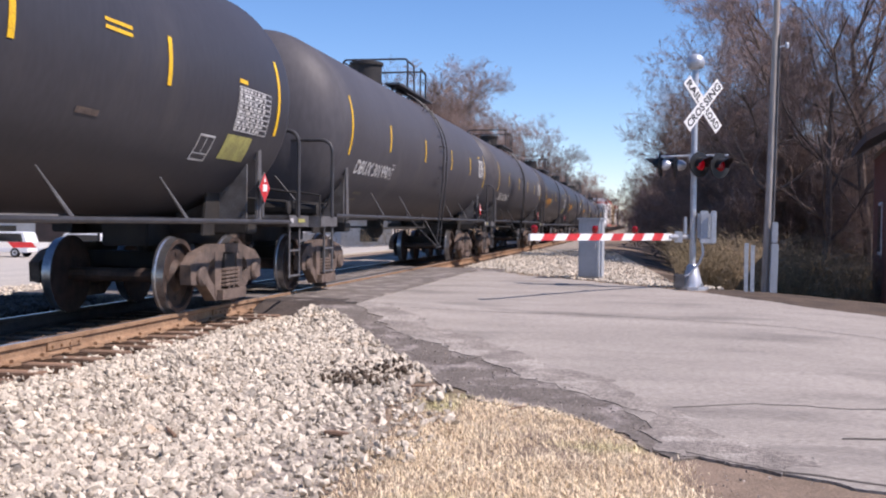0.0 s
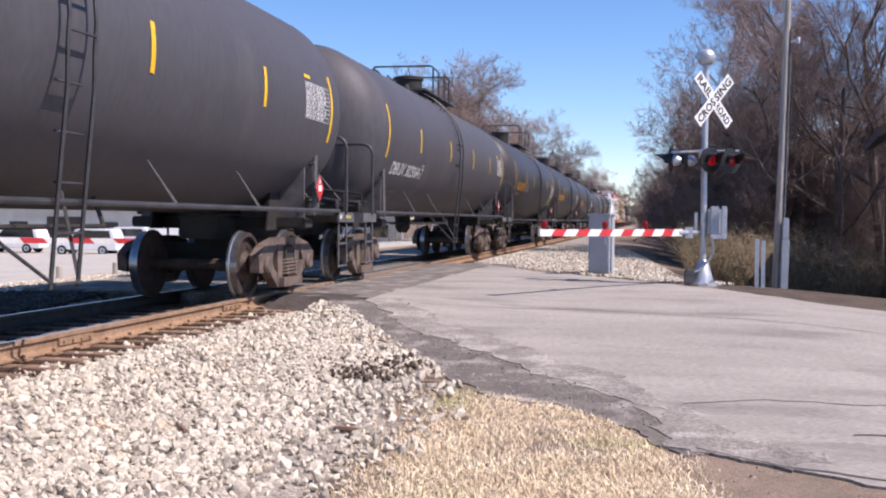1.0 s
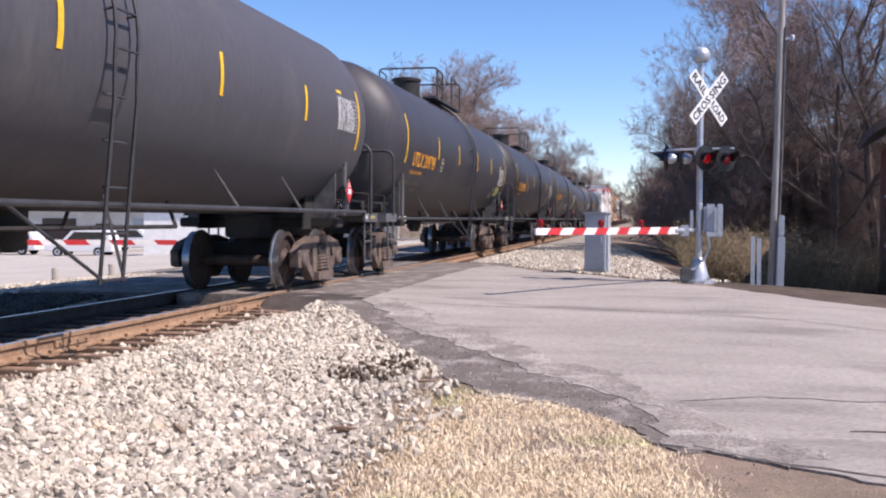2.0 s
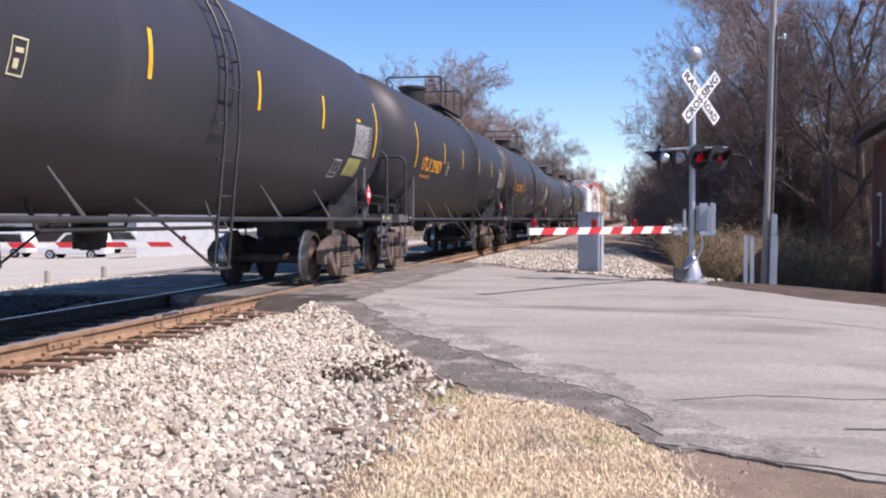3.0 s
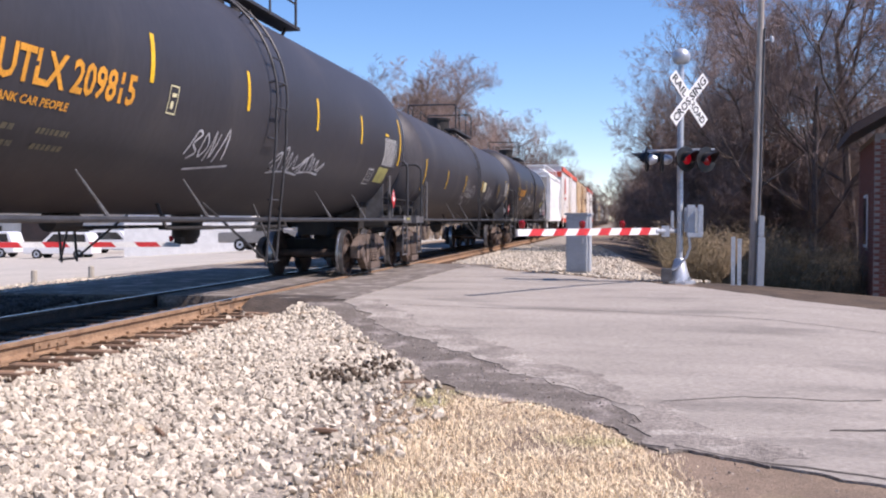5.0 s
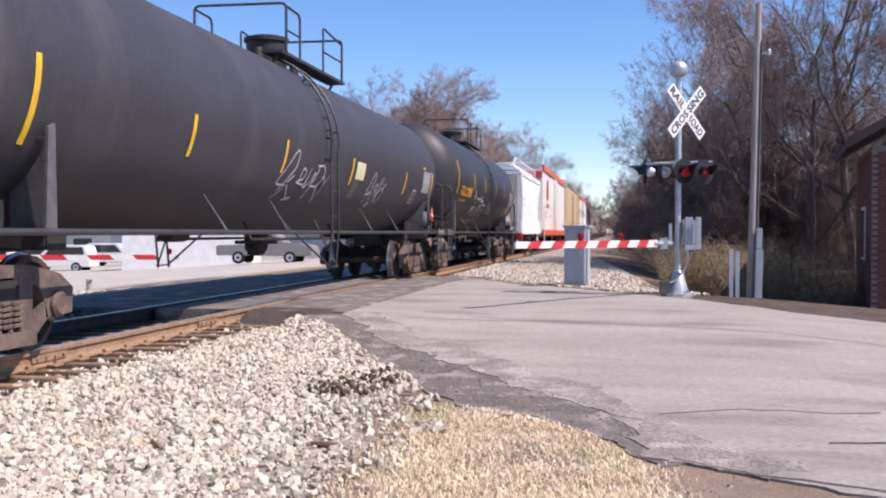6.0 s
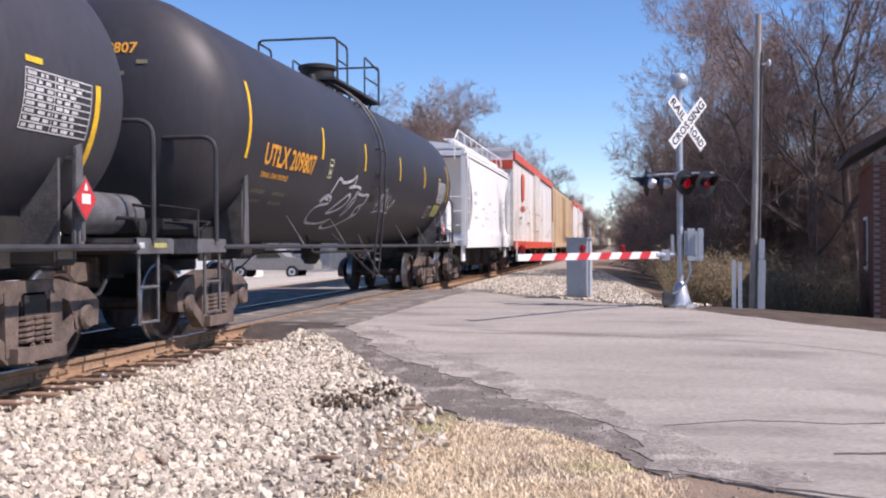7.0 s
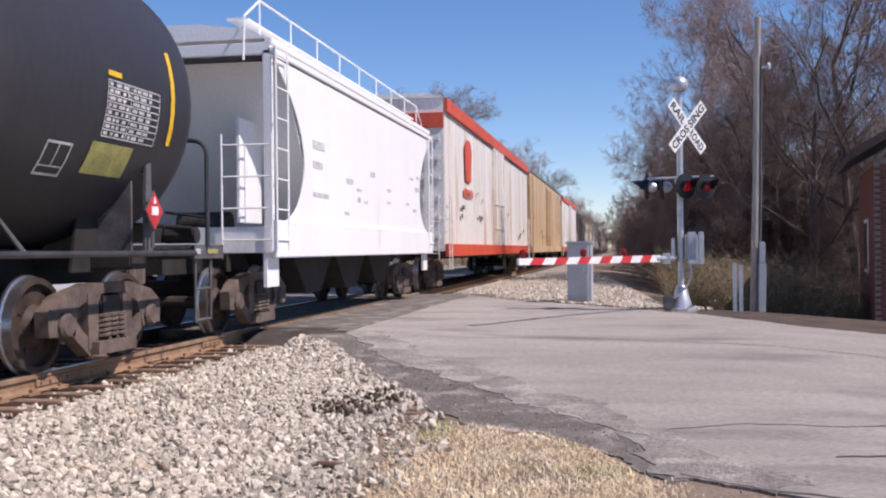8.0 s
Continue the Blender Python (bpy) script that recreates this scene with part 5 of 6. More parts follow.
# crossbuck: two white boards, faced towards the road users
face = pose(0.10, -0.06, 3.38, 0, 0, 44) @ Matrix(((1, 0, 0, 0), (0, 0, -1, 0), (0, 1, 0, 0), (0, 0, 0, 1)))
for ang, word, dz in ((-45, "RAIL  ROAD", 0.016), (45, "CROS SING", 0.0)):
    turn = face @ Matrix.Translation((0.05, 0, 0.02 - dz)) @ Matrix.Rotation(radians(ang), 4, "Z")
    bm = bmesh.new()
    prism(bm, [(-0.61, -0.114), (0.61, -0.114), (0.61, 0.114), (-0.61, 0.114)], turn, 0.010)
    board = part("crossbuck_board", bm, WHITE, signal, "white crossing board with black capitals")
    bm = bmesh.new()
    for text, x0, x1 in ((word.split()[0], -0.57, -0.10 if ang < 0 else -0.01), (word.split()[1], 0.10 if ang < 0 else 0.03, 0.57)):
        pts, faces = letters(text, 0.142)
        lo, hi = min(q[0] for q in pts), max(q[0] for q in pts)
        vs = [bm.verts.new(turn @ Vector((x0 + (q[0] - lo) / (hi - lo) * (x1 - x0), q[1] - 0.071, 0.0135))) for q in pts]
        for f in faces:
            bm.faces.new([vs[i] for i in f])
    part("letters", bm, BLACK, board)
bm = bmesh.new()
tube(bm, [(-0.02, 0, 3.42), (0.06, -0.10, 3.42)], 0.03, 6)
box(bm, (0, 0, 3.42), (0.16, 0.16, 0.2))
part("board_clamp", bm, GALV, signal)
# lamp cross arm and lamps
bm = bmesh.new()
tube(bm, [(-0.70, -0.02, 2.34), (-0.70, -0.02, 2.42), (0.05, -0.03, 2.44), (0.62, -0.05, 2.44)], 0.022, 8)
box(bm, (0, 0, 2.40), (0.18, 0.16, 0.14))
part("lamp_arm", bm, GALV, signal)


def lamp(x, y, z, turn, lit, parent):
    m = pose(x, y, z, 0, 0, turn)
    bm = bmesh.new()
    n = 22
    lathe(bm, [(0.02, 0.02), (0.02, 0.235), (0.0, 0.235), (-0.012, 0.10)], n, "y")
    hood = []   # peaked visor above the lens
    for k in range(13):
        a = radians(-20 + 220 * k / 12)
        hood.append((0.125 * math.cos(a), 0.125 * math.sin(a), 0.10 + 0.20 * max(0.0, math.sin(a))))
    a = [bm.verts.new((px, 0.0, pz)) for px, pz, d in hood]
    b = [bm.verts.new((px * 1.02, -d, pz * 1.02)) for px, pz, d in hood]
    c = [bm.verts.new((px * 1.06, -d, pz * 1.06)) for px, pz, d in hood]
    e = [bm.verts.new((px * 1.06, 0.0, pz * 1.06)) for px, pz, d in hood]
    for k in range(12):
        bm.faces.new((a[k], a[k + 1], b[k + 1], b[k]))
        bm.faces.new((b[k], b[k + 1], c[k + 1], c[k]))
        bm.faces.new((c[k], c[k + 1], e[k + 1], e[k]))
    bmesh.ops.transform(bm, matrix=m, verts=bm.verts)
    body = part("lamp", bm, BLACK, parent, "black flashing lamp with round backing disc")
    bm = bmesh.new()
    lathe(bm, [(0.02, 0.05), (0.06, 0.10), (0.14, 0.095), (0.20, 0.05), (0.21, 0.01)], 14, "y")
    bmesh.ops.transform(bm, matrix=m, verts=bm.verts)
    part("lamp_housing", bm, GALV, body, "silver lamp housing")
    bm = bmesh.new()
    lathe(bm, [(-0.016, 0.108), (-0.03, 0.09), (-0.040, 0.05), (-0.043, 0.005)], 18, "y")
    bmesh.ops.transform(bm, matrix=m, verts=bm.verts)
    part("lens", bm, LENS if lit else DARKLENS, body, "red glowing lens" if lit else "dim red lens")


lamp(0.10, -0.16, 2.27, 40, True, signal)
lamp(0.46, -0.14, 2.25, 40, False, signal)
lamp(-0.62, 0.02, 2.27, -100, False, signal)
lamp(-0.34, 0.16, 2.27, -100, False, signal)
# gate mechanism and cable
bm = bmesh.new()
box(bm, (0.20, 0.02, 1.14), (0.24, 0.36, 0.56))
part("gate_mechanism", bm, CABINET, signal, "grey gate motor housing", bevel=0.05)
bm = bmesh.new()
box(bm, (-0.14, 0.02, 1.14), (0.05, 0.3, 0.34))
part("mounting_plate", bm, GALV, signal, bevel=0.01)
bm = bmesh.new()
box(bm, (0.36, -0.2, 1.12), (0.10, 0.05, 0.60))
box(bm, (0.26, -0.2, 0.86), (0.28, 0.052, 0.09))
part("counterweight_arm", bm, GALV, signal, bevel=0.015)
bm = bmesh.new()
tube(bm, [(0.16, -0.1, 0.86), (0.18, -0.14, 0.62), (0.12, -0.14, 0.45), (-0.05, -0.16, 0.25), (-0.2, -0.14, mz + 0.2)], 0.022, 7)
part("cable", bm, GALV, signal)
# the arm, a tapered striped board reaching over the road
A, B = Vector((-0.16, -0.12, 0.93)), Vector((-2.66, -3.85, 0.935))
d = (B - A).normalized()
arm = part("gate_arm", (lambda b: (tube(b, [A - d * 0.25, A + d * 0.55], 0.045, 8), box(b, tuple(A + d * 0.2), (0.14, 0.14, 0.2)), b)[2])(bmesh.new()), GALV, signal, "red and white striped gate arm, lowered")


def striped_arm(A, B, parent, n_band, lamps):
    """The tapered board of a gate, in red and white bands with slanted joints."""
    d = (B - A).normalized()
    side = d.cross(Vector((0, 0, 1))).normalized()
    L = (B - A).length
    step = (L - 0.45) / n_band

    def at(u, v, w):
        return A + d * u + Vector((0, 0, v)) + side * w
    for k in range(n_band):
        bm = bmesh.new()
        x0, x1 = 0.45 + k * step, 0.45 + (k + 1) * step
        lean = 0.05
        h = 0.052 + 0.012 * (1 - k / n_band)
        a = [bm.verts.new(at(x0 - (0 if k == 0 else lean * z), z * h, w)) for z in (-1, 1) for w in (-0.02, 0.02)]
        b = [bm.verts.new(at(x1 - (0 if k == n_band - 1 else lean * z), z * h, w)) for z in (-1, 1) for w in (-0.02, 0.02)]
        for f in ((a[0], a[1], a[3], a[2]), (b[0], b[2], b[3], b[1]), (a[0], b[0], b[1], a[1]), (a[2], a[3], b[3], b[2]), (a[0], a[2], b[2], b[0]), (a[1], b[1], b[3], a[3])):
            bm.faces.new(f)
        part("band", bm, RED if k % 2 else WHITE, parent, smooth=False)
    for u in lamps:
        bm = bmesh.new()
        p0 = at(L * u, 0.06, 0.0)
        lathe(bm, [(0, 0.03), (0.03, 0.05), (0.10, 0.055), (0.13, 0.03)], 10, "z", tuple(p0))
        part("arm_lamp", bm, DARKLENS, parent, "small red lamp on the arm")


striped_arm(A, B, arm, 13, (0.973, 0.62, 0.36))

# the gate on the other side of the track
fx, fy = -15.4, 18.5
fz = ground_z(fx, fy) + 0.02
far_gate = thing("crossing_gate", "silver gate post with lowered red and white arm", "crossing gate", pose(fx, fy, 0))
bm = bmesh.new()
tube(bm, [(0, 0, fz), (0, 0, 1.4)], 0.058, 12)
lathe(bm, [(fz - 0.1, 0.28), (fz + 0.06, 0.28), (fz + 0.35, 0.10), (fz + 0.38, 0.07)], 10, "z")
part("post", bm, GALV, far_gate)
bm = bmesh.new()
box(bm, (0.0, 0.14, 0.7), (0.3, 0.28, 0.5))
part("gate_mechanism", bm, CABINET, far_gate, bevel=0.04)
A, B = Vector((0.1, -0.1, 0.60)), Vector((5.75, 3.2, 0.58))
far_arm = part("gate_arm", (lambda b: (tube(b, [A - (B - A) * 0.04, A + (B - A) * 0.12], 0.045, 8), b)[1])(bmesh.new()), GALV, far_gate, "red and white striped gate arm, lowered")
striped_arm(A, B, far_arm, 13, (0.97,))

# ---------------------------------------------------------------- cabinet, posts, pole
cz = ground_z(-0.95, 22.9)
cab = thing("signal_cabinet", "grey painted metal signal cabinet on the gravel", "cabinet", pose(-0.98, 22.85, cz, 0, 0, -14))
bm = bmesh.new()
box(bm, (0, 0, 0.66), (0.46, 0.42, 1.22))
part("cabinet_body", bm, CABINET, cab, bevel=0.012)
bm = bmesh.new()
box(bm, (0, -0.214, 0.66), (0.40, 0.012, 1.10))
door = part("cabinet_door", bm, CABINET, cab, bevel=0.004)
bm = bmesh.new()
box(bm, (0.14, -0.23, 0.72), (0.03, 0.03, 0.12))
part("handle", bm, GALV, door)
bm = bmesh.new()
box(bm, (0, 0, 1.29), (0.52, 0.48, 0.05))
part("cabinet_roof", bm, CABINET, cab, bevel=0.01)
bm = bmesh.new()
box(bm, (0, 0, -0.05), (0.5, 0.46, 0.22))
part("footing", bm, CONCRETE, cab)

for px in (1.96, 2.07):
    z = ground_z(px, 19.8)
    bm = bmesh.new()
    prism(bm, [(-0.035, -0.02), (0.035, -0.02), (0.035, 0.01), (0.02, 0.02), (-0.02, 0.02), (-0.035, 0.01)], Matrix.Translation((px, 19.8, z - 0.2)), 1.06 if px < 2 else 1.03)
    tagged(part("marker_post", bm, GALV), "short galvanised steel post at the road edge", "post", "posts by the pole")

PX, PY = 2.56, 22.0
pz = ground_z(PX, PY)
pole = thing("utility_pole", "weathered grey wooden utility pole with conduit and meter boxes", "utility pole", pose(PX, PY, 0, 0, 1.25, 0))
bm = bmesh.new()
tube(bm, [(0, 0, pz - 0.5), (0, 0, pz), (0.01, 0, 2.5), (0.0, 0, 5.78)], [0.092, 0.086, 0.073, 0.060], 16)
part("pole", bm, POLEWOOD, pole)
bm = bmesh.new()
tube(bm, [(0.100, -0.06, pz), (0.088, -0.05, 3.0), (0.076, -0.04, 5.0)], 0.022, 8)
part("conduit", bm, GREYSTEEL, pole)
bm = bmesh.new()
box(bm, (0.13, -0.14, 0.30), (0.15, 0.12, 1.0))
part("meter_box", bm, CABINET, pole, bevel=0.015)
bm = bmesh.new()
box(bm, (0.12, -0.14, 1.02), (0.12, 0.10, 0.42))
part("switch_box", bm, CABINET, pole, bevel=0.015)
bm = bmesh.new()
tube(bm, [(0.08, -0.05, 4.75), (0.22, -0.07, 4.77)], 0.02, 6)
lathe(bm, [(4.72, 0.03), (4.80, 0.04), (4.84, 0.02)], 8, "z", (0.22, -0.07, 0))
part("insulator", bm, GALV, pole)

# ---------------------------------------------------------------- brick hut at the edge of the view
hz = ground_z(7, 26) - 0.1
hut = thing("brick_house", "small red brick house with a brown shingled roof overhang", "house", pose(5.6, 25.2, hz, 0, 0, -8))
bm = bmesh.new()
box(bm, (3.0, 2.5, 2.1), (6.0, 5.0, 4.2))
part("wall", bm, MORTAR, hut)
bm = bmesh.new()
prism(bm, [(-0.55, 4.15), (3.0, 6.2), (6.55, 4.15), (6.55, 4.35), (3.0, 6.42), (-0.55, 4.35)], Matrix.Translation((0, 5.5, 0)) @ Matrix(((1, 0, 0, 0), (0, 0, -1, 0), (0, 1, 0, 0), (0, 0, 0, 1))), 6.0)
part("roof", bm, ROOFING, hut, smooth=False)
bm = bmesh.new()
box(bm, (-0.012, 2.2, 2.2), (0.05, 1.0, 1.3))
window = part("window", bm, WHITE, hut)
bm = bmesh.new()
box(bm, (-0.035, 2.2, 2.2), (0.02, 0.84, 1.14))
part("pane", bm, GLASS, window)
bm = bmesh.new()
box(bm, (0, 0, 0), (0.2, 0.012, 0.06))
brick_front = mesh_of("brick", bm, BRICK, smooth=False)
bm = bmesh.new()
box(bm, (0, 0, 0), (0.012, 0.2, 0.06))
brick_side = mesh_of("brick", bm, BRICK, smooth=False)
for j in range(60):
    z = 0.04 + 0.07 * j
    if z > 4.1:
        break
    for i in range(3):
        b_ = new("brick", brick_front)
        b_.parent, b_.matrix_basis = hut, pose(0.11 + 0.214 * i + (0.107 if j % 2 else 0), -0.004, z)
bm = bmesh.new()
for j in range(58):
    z = 0.04 + 0.07 * j
    for i in range(22):
        y = 0.11 + 0.214 * i + (0.107 if j % 2 else 0)
        if y < 4.9 and not (1.65 < y < 2.75 and 1.5 < z < 2.9):
            box(bm, (-0.004, y, z), (0.012, 0.2, 0.06))
part("brick_course", bm, BRICK, hut, smooth=False, kind="stuff")

# ---------------------------------------------------------------- beyond the track: bollards, vehicles, low building
for x, y in ((-11.35, 18.7), (-10.8, 19.9), (-11.9, 17.4)):
    bm = bmesh.new()
    z = ground_z(x, y)
    lathe(bm, [(z - 0.2, 0.06), (z + 0.27, 0.06), (z + 0.29, 0.04)], 8, "z", (x, y, 0))
    tagged(part("bollard", bm, CONCRETE), "short concrete bollard at the lot edge", "bollard", "bollards at the lot")


def vehicle(x, y, turn, paint, kind, label):
    z = ground_z(x, y) + 0.03
    car = thing(kind, label, "car", pose(x, y, z, 0, 0, turn), "vehicles in the lot")
    bm = bmesh.new()
    if kind == "suv":
        out = [(-2.4, 0.35), (-2.42, 0.95), (-2.3, 1.05), (-2.1, 1.75), (-1.9, 1.84), (0.3, 1.84), (0.5, 1.78), (1.05, 1.12), (2.2, 0.98), (2.4, 0.8), (2.42, 0.38)]
        glass = [(-2.05, 1.12), (-1.92, 1.70), (0.25, 1.72), (0.82, 1.14)]
    elif kind == "pickup":
        out = [(-2.7, 0.45), (-2.7, 1.0), (-0.75, 1.02), (-0.6, 1.65), (0.5, 1.68), (1.1, 1.12), (2.5, 1.0), (2.65, 0.8), (2.65, 0.42)]
        glass = [(-0.55, 1.08), (-0.45, 1.55), (0.42, 1.57), (0.85, 1.12)]
    else:
        out = [(-2.3, 0.32), (-2.35, 0.85), (-1.7, 0.98), (-1.0, 1.40), (0.3, 1.42), (1.0, 0.98), (2.2, 0.82), (2.35, 0.6), (2.3, 0.32)]
        glass = [(-1.5, 0.98), (-0.92, 1.33), (0.25, 1.35), (0.82, 0.99)]
    prism(bm, out, Matrix.Translation((-0.88, 0, 0)) @ SIDE, 1.76)
    part("body", bm, paint, car, bevel=0.05)
    for s in (-1, 1):
        bm = bmesh.new()
        prism(bm, glass, Matrix.Translation((s * 0.885 - (0.008 if s < 0 else 0), 0, 0)) @ SIDE, 0.008)
        part("window", bm, GLASS, car, smooth=False)
        for y_ in (-1.45, 1.45):
            bm = bmesh.new()
            lathe(bm, [(s * 0.70, 0.30), (s * 0.70, 0.34), (s * 0.90, 0.34), (s * 0.905, 0.22)], 18, "x", (0, y_, 0.34))
            w = part("wheel", bm, RUBBER, car)
            bm = bmesh.new()
            lathe(bm, [(s * 0.86, 0.21), (s * 0.915, 0.20), (s * 0.90, 0.03)], 14, "x", (0, y_, 0.34))
            part("rim", bm, GALV, w)
    return car


for x, y, turn in ((-38.2, 66.5, 96), (-45.2, 68.5, 94), (-52.0, 70.0, 95), (-33.2, 75.5, -86), (-40.0, 78.0, -84), (-59.5, 72.0, 92)):
    vehicle(x, y, turn, CARWHITE, "suv", "white sport utility vehicle parked in the lot")
vehicle(-19.2, 55.0, -88, CARGREY, "pickup", "grey pickup truck parked by a white wall")
vehicle(-48.0, 61.5, 94, CARGREY, "sedan", "grey sedan parked in the lot")
shed = thing("white_shed", "white metal storage shed in the parking lot", "shed", pose(-27.6, 64.5, -1.2, 0, 0, 12))
bm = bmesh.new()
box(bm, (0, 0, 1.5), (8, 5, 3.2))
part("wall", bm, WHITE, shed)
bm = bmesh.new()
prism(bm, [(-4.3, 3.05), (4.3, 3.05), (0, 4.3)], Matrix.Translation((0, 2.8, 0)) @ Matrix(((1, 0, 0, 0), (0, 0, -1, 0), (0, 1, 0, 0), (0, 0, 0, 1))), 5.6)
part("roof", bm, GALV, shed, smooth=False)
shop = thing("low_building", "long white single-storey building beyond the lot", "building", pose(-48, 90, -1.7, 0, 0, 12))
bm = bmesh.new()
box(bm, (0, 0, 1.8), (52, 9, 3.6))
part("wall", bm, SIDING, shop)
bm = bmesh.new()
box(bm, (0, -0.3, 3.75), (53, 10.2, 0.3))
part("roof", bm, ROOFING, shop)
for k in range(6):
    bm = bmesh.new()
    box(bm, (-20 + 8 * k, -4.52, 1.35), (3.0, 0.08, 2.7))
    part("door", bm, CABINET if k % 2 else DARKCAR, shop)
    bm = bmesh.new()
    box(bm, (-16 + 8 * k, -4.52, 1.7), (1.6, 0.08, 1.1))
    part("window", bm, GLASS, shop)


# ---------------------------------------------------------------- bare trees
def grow(seed, height, spread, trunk_r, levels=5, density=1.0, lean=0.0, first=0.25):
    """Branches of a bare winter tree as bars: (points, radii, level)."""
    rng = random.Random(seed)
    out = []

    def branch(p, d, length, r, level):
        n = 5 if level < 2 else 4 if level < 4 else 2
        pts, rs = [p.copy()], [r]
        q, dd = p.copy(), d.copy()
        for k in range(n):
            wob = (0.09, 0.16, 0.20, 0.20, 0.20, 0.2)[min(level, 5)]
            dd = (dd + Vector((rng.gauss(0, wob), rng.gauss(0, wob), rng.gauss(0, wob * 0.6) + (0.10 if level else 0.03)))).normalized()
            q = q + dd * (length / n)
            pts.append(q.copy())
            rs.append(r * (1 - 0.62 * (k + 1) / n))
        out.append((pts, rs, level))
        if level >= levels:
            return
        kids = int((8, 7, 6, 6, 5)[min(level, 4)] * density + rng.random())
        for k in range(kids):
            t = rng.uniform(first if level == 0 else 0.2, 1.0)
            i = min(n - 1, int(t * n))
            at = pts[i].lerp(pts[i + 1], t * n - i)
            along = (pts[i + 1] - pts[i]).normalized()
            away = along.orthogonal().normalized()
            away.rotate(Matrix.Rotation(rng.uniform(0, 6.28), 3, along))
            ang = radians(rng.uniform(28, 62)) * (1.0 if level else spread)
            nd = (along * math.cos(ang) + away * math.sin(ang)).normalized()
            ll = length * rng.uniform(0.42, 0.70) * (1.1 - 0.35 * t)
            branch(at, nd, ll, max(0.004, rs[i] * rng.uniform(0.42, 0.62)), level + 1)

    branch(Vector((0, 0, -0.2)), Vector((lean, 0, 1)).normalized(), height * 0.72, trunk_r, 0)
    return out


def tree_meshes(seed, *args, **kw):
    limbs, twigs = bmesh.new(), ([], [])
    for pts, rs, level in grow(seed, *args, **kw):
        if level < 3:
            tube(limbs, pts, [max(0.006, r) for r in rs], 7 if level == 0 else 5, close=False)
        else:
            vs, fs = twigs
            side = None
            prev = None
            for p, r in zip(pts, rs):
                r = max(0.0045, r)
                d = (pts[-1] - pts[0]).normalized()
                s1 = d.orthogonal().normalized()
                s2 = d.cross(s1)
                b = len(vs)
                vs += [tuple(p + s1 * r), tuple(p - s1 * r * 0.5 + s2 * r * 0.87), tuple(p - s1 * r * 0.5 - s2 * r * 0.87)]
                if prev is not None:
                    fs += [(prev, prev + 1, b + 1, b), (prev + 1, prev + 2, b + 2, b + 1), (prev + 2, prev, b, b + 2)]
                prev = b
    me = bpy.data.meshes.new("crown")
    me.from_pydata(twigs[0], [], twigs[1])
    me.materials.append(TWIG)
    return mesh_of("trunk", limbs, BARK), me


TREES = [tree_meshes(3, 9.0, 1.0, 0.15, density=0.85), tree_meshes(8, 10.5, 0.9, 0.17, density=0.9), tree_meshes(15, 8.0, 1.15, 0.12, density=0.9, first=0.12), tree_meshes(21, 11.0, 0.85, 0.18, density=0.85), tree_meshes(34, 6.5, 1.2, 0.07, density=1.0, first=0.08), tree_meshes(52, 12.0, 1.25, 0.19, density=1.08, first=0.30, lean=-0.03), tree_meshes(61, 11.5, 1.3, 0.15, density=1.05, first=0.25, lean=0.05)]


def tree(kind, x, y, turn, size, label, group):
    ob = thing("tree", label, "tree", None, group)
    for name, me in zip(("trunk", "crown"), TREES[kind]):
        part(name, me, None, ob)
    ob.matrix_basis = Matrix.Translation((x, y, ground_z(x, y))) @ Matrix.Rotation(radians(turn), 4, "Z") @ Matrix.Scale(size, 4)
    return ob


rng = random.Random(77)
# tall trees standing clear, with the thicket behind
for kind, x, y, turn, size in ((5, 7.6, 37.0, 40, 1.0), (6, 10.2, 42.0, 150, 1.0), (5, 6.0, 47.0, 215, 0.9), (6, 4.9, 41.0, 300, 0.85), (0, 9.3, 34.0, 75, 1.0), (3, 6.2, 36.5, 190, 0.85), (5, 4.4, 38.0, 250, 0.95), (1, 8.4, 40.0, 120, 0.95), (6, 3.6, 47.0, 20, 0.8)):
    tree(kind, x, y, turn, size, "bare grey-brown tree with crooked spreading limbs", "bare trees")
for k in range(110):
    y = 40 + 290 * (k / 110) ** 1.6 + rng.uniform(-2, 2)
    x = rng.uniform(2.2, 4.5) * (1 - 0.5 * smooth(60, 140, y)) + 1.2 * (1 - smooth(38, 60, y)) + (14.0 * rng.random() if k % 3 else 0.0)
    tree(rng.choice((0, 2, 3, 4, 4)), x, y, rng.uniform(0, 360), rng.uniform(0.68, 0.95), "bare tree in a thicket beside the track", "bare trees")
for k in range(80):   # reddish saplings filling the thicket
    y = 39 + 55 * (k / 80) ** 1.3
    x = 1.9 + 0.002 * y + 11.0 * rng.random() ** 1.2
    tree(4, x, y, rng.uniform(0, 360), rng.uniform(0.75, 1.15), "slender bare sapling in the thicket", "bare trees")
for k in range(84):
    y = 72 + 330 * (k / 84) ** 1.3 + rng.uniform(-2, 2)
    x = max(-0.185 * y, -11.0 - rng.uniform(0, 9 + 0.05 * y)) - 0.5
    tree(rng.choice((0, 1, 3)), x, y, rng.uniform(0, 360), rng.uniform(1.05, 1.4), "tall bare tree behind the train", "bare trees")
for k in range(16):
    y = 130 + 29 * k
    tree(rng.choice((0, 1, 3)), -9.6 - rng.uniform(0, 3), y, rng.uniform(0, 360), rng.uniform(0.8, 1.1), "bare tree far down the line", "bare trees")
    tree(rng.choice((0, 1, 2)), 0.6 + rng.uniform(0, 2.5), y - 14 + rng.uniform(-3, 3), rng.uniform(0, 360), rng.uniform(0.75, 1.05), "bare tree far down the line", "bare trees")
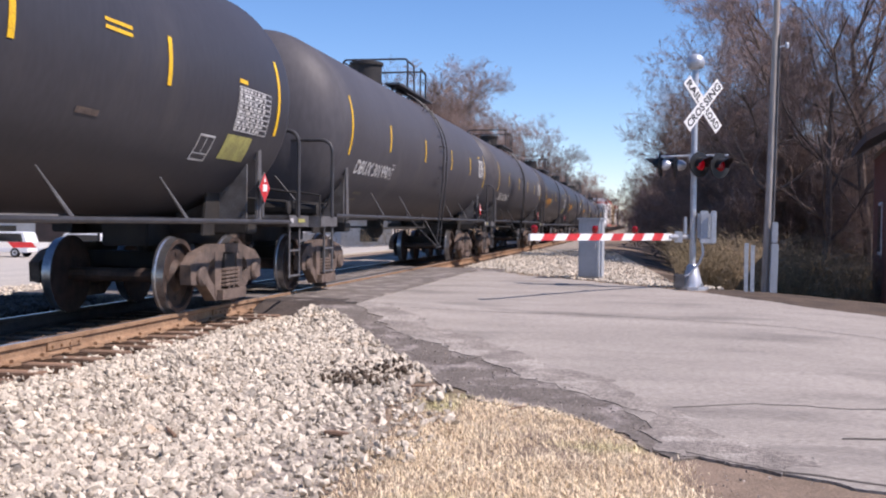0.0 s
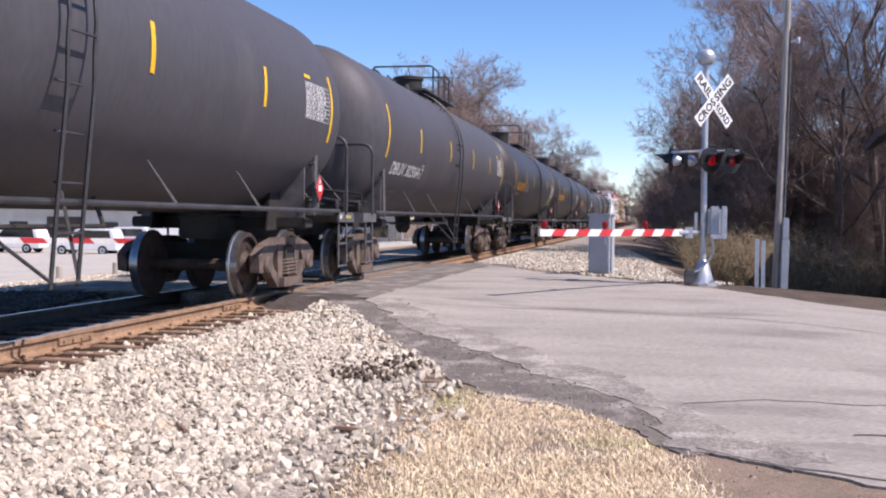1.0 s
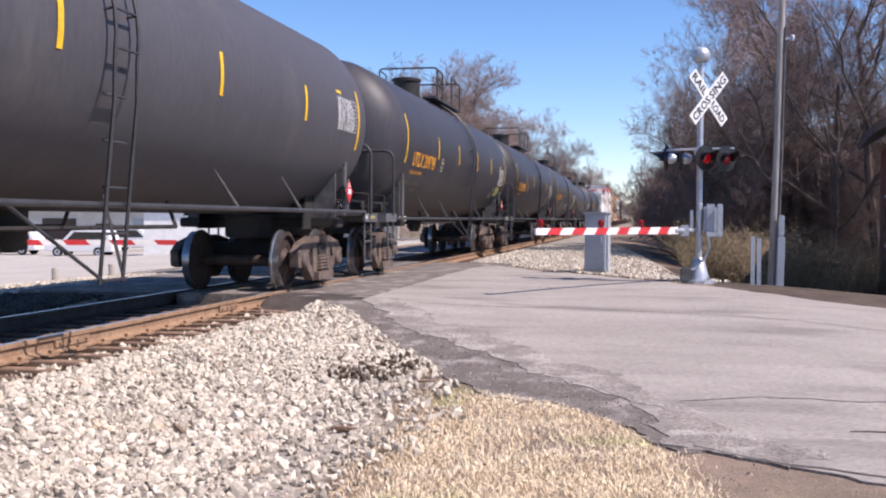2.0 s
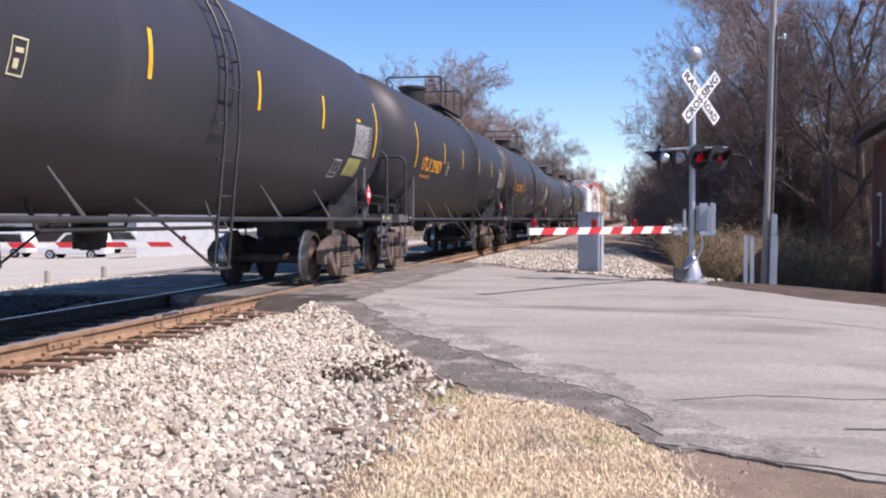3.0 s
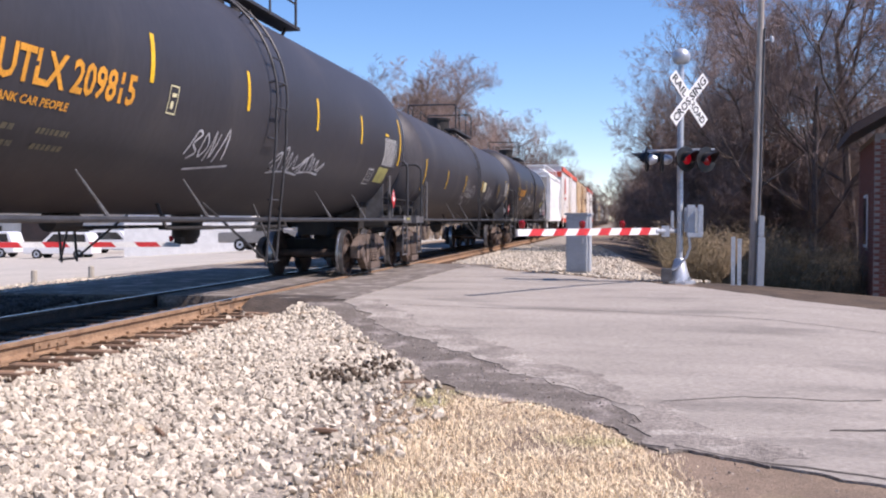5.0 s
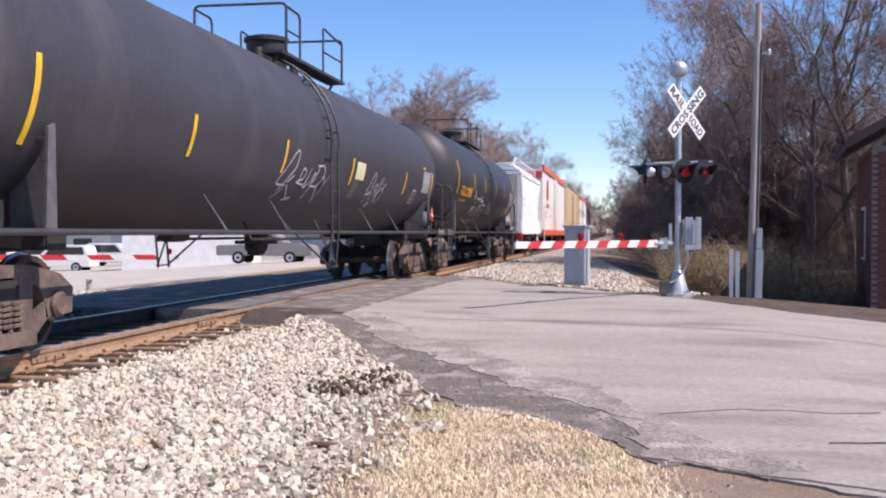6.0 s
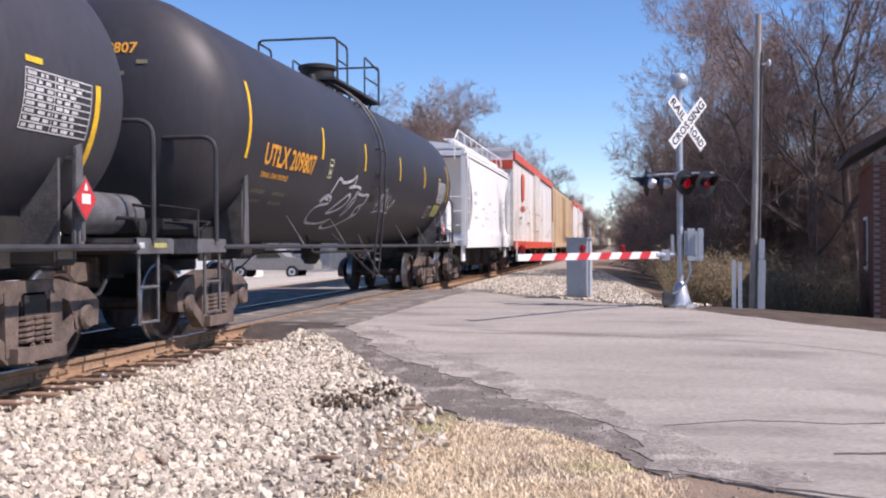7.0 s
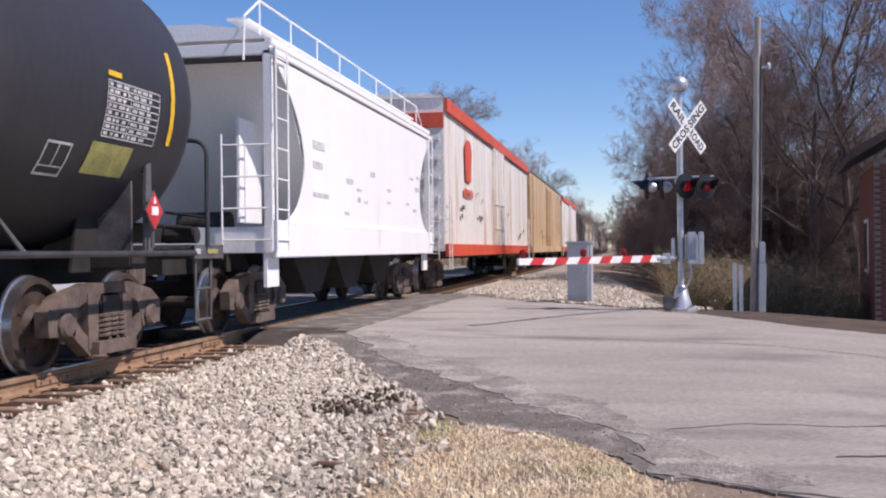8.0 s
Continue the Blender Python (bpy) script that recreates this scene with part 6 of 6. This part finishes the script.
for k in range(9):
    tree(rng.choice((0, 1, 2)), -14 + 3.1 * k + rng.uniform(-0.6, 0.6), 600 + rng.uniform(0, 30), rng.uniform(0, 360), 1.0, "bare tree far down the line", "bare trees")


def brush(name, n, area, h, label, seed):
    """Undergrowth: thin crooked stems and side shoots, with a few dry leaves."""
    rng = random.Random(seed)
    vs, fs = [], []
    for i in range(n):
        x, y = area(rng)
        z = ground_z(x, y) - 0.05
        hh = rng.uniform(0.35, 1.0) * h * (0.7 + 0.6 * noise.noise((x * 0.4, y * 0.4, 8)))
        p = Vector((x, y, z))
        d = Vector((rng.gauss(0, 0.3), rng.gauss(0, 0.3), 1)).normalized()
        r = rng.uniform(0.004, 0.010)
        prev = None
        for k in range(4):
            b = len(vs)
            vs += [(p.x + r, p.y, p.z), (p.x - r * 0.5, p.y + r * 0.87, p.z), (p.x - r * 0.5, p.y - r * 0.87, p.z)]
            if prev is not None:
                fs += [(prev, prev + 1, b + 1, b), (prev + 1, prev + 2, b + 2, b + 1), (prev + 2, prev, b, b + 2)]
            prev = b
            if k:
                for _ in range(2):
                    q = p + Vector((rng.gauss(0, 0.25), rng.gauss(0, 0.25), rng.uniform(0.0, 0.3))) * hh * 0.35
                    c = len(vs)
                    vs += [tuple(p + Vector((0, 0, 0.006))), tuple(p - Vector((0.005, 0.005, 0.006))), tuple(q)]
                    fs.append((c, c + 1, c + 2))
                    if rng.random() < 0.5:
                        c = len(vs)
                        u, w = Vector((rng.gauss(0, 1), rng.gauss(0, 1), rng.gauss(0, 1))).normalized() * 0.04, Vector((rng.gauss(0, 1), rng.gauss(0, 1), rng.gauss(0, 1))).normalized() * 0.022
                        vs += [tuple(q), tuple(q + u * 0.5 + w), tuple(q + u), tuple(q + u * 0.5 - w)]
                        fs.append((c, c + 1, c + 2, c + 3))
            d = (d + Vector((rng.gauss(0, 0.25), rng.gauss(0, 0.25), rng.gauss(0, 0.1)))).normalized()
            p = p + d * hh / 3
            r *= 0.75
    me = bpy.data.meshes.new(name)
    me.from_pydata(vs, [], fs)
    me.materials.append(BRUSH)
    return tagged(new(name, me), label, "brush", kind="stuff")


brush("brush", 16000, lambda g: (lambda y: (0.9 + 0.012 * y + abs(g.gauss(0, 3.5)), y))(26.5 + 60 * g.random() ** 1.7), 2.3, "tangled dry undergrowth under the trees", 5)
brush("brush", 3500, lambda g: (lambda y: (-11.5 - abs(g.gauss(0, 5)), y))(64 + 180 * g.random()), 3.5, "dry undergrowth behind the train", 6)


# ---------------------------------------------------------------- movement of the train
def travelled(t):
    return 17.055 * t + 0.029 * t * t


def motions():
    for car, y0 in CARS:
        walk(car, [(k / 10, pose(TRACK, y0 - travelled(k / 10), 0)) for k in range(81)])
    for wheelset, y in WHEELSETS[:48]:
        walk(wheelset, [(k / 30, pose(0, y, WHEEL_R, math.degrees(travelled(k / 30) / WHEEL_R), 0, 0)) for k in range(241)])


motions()
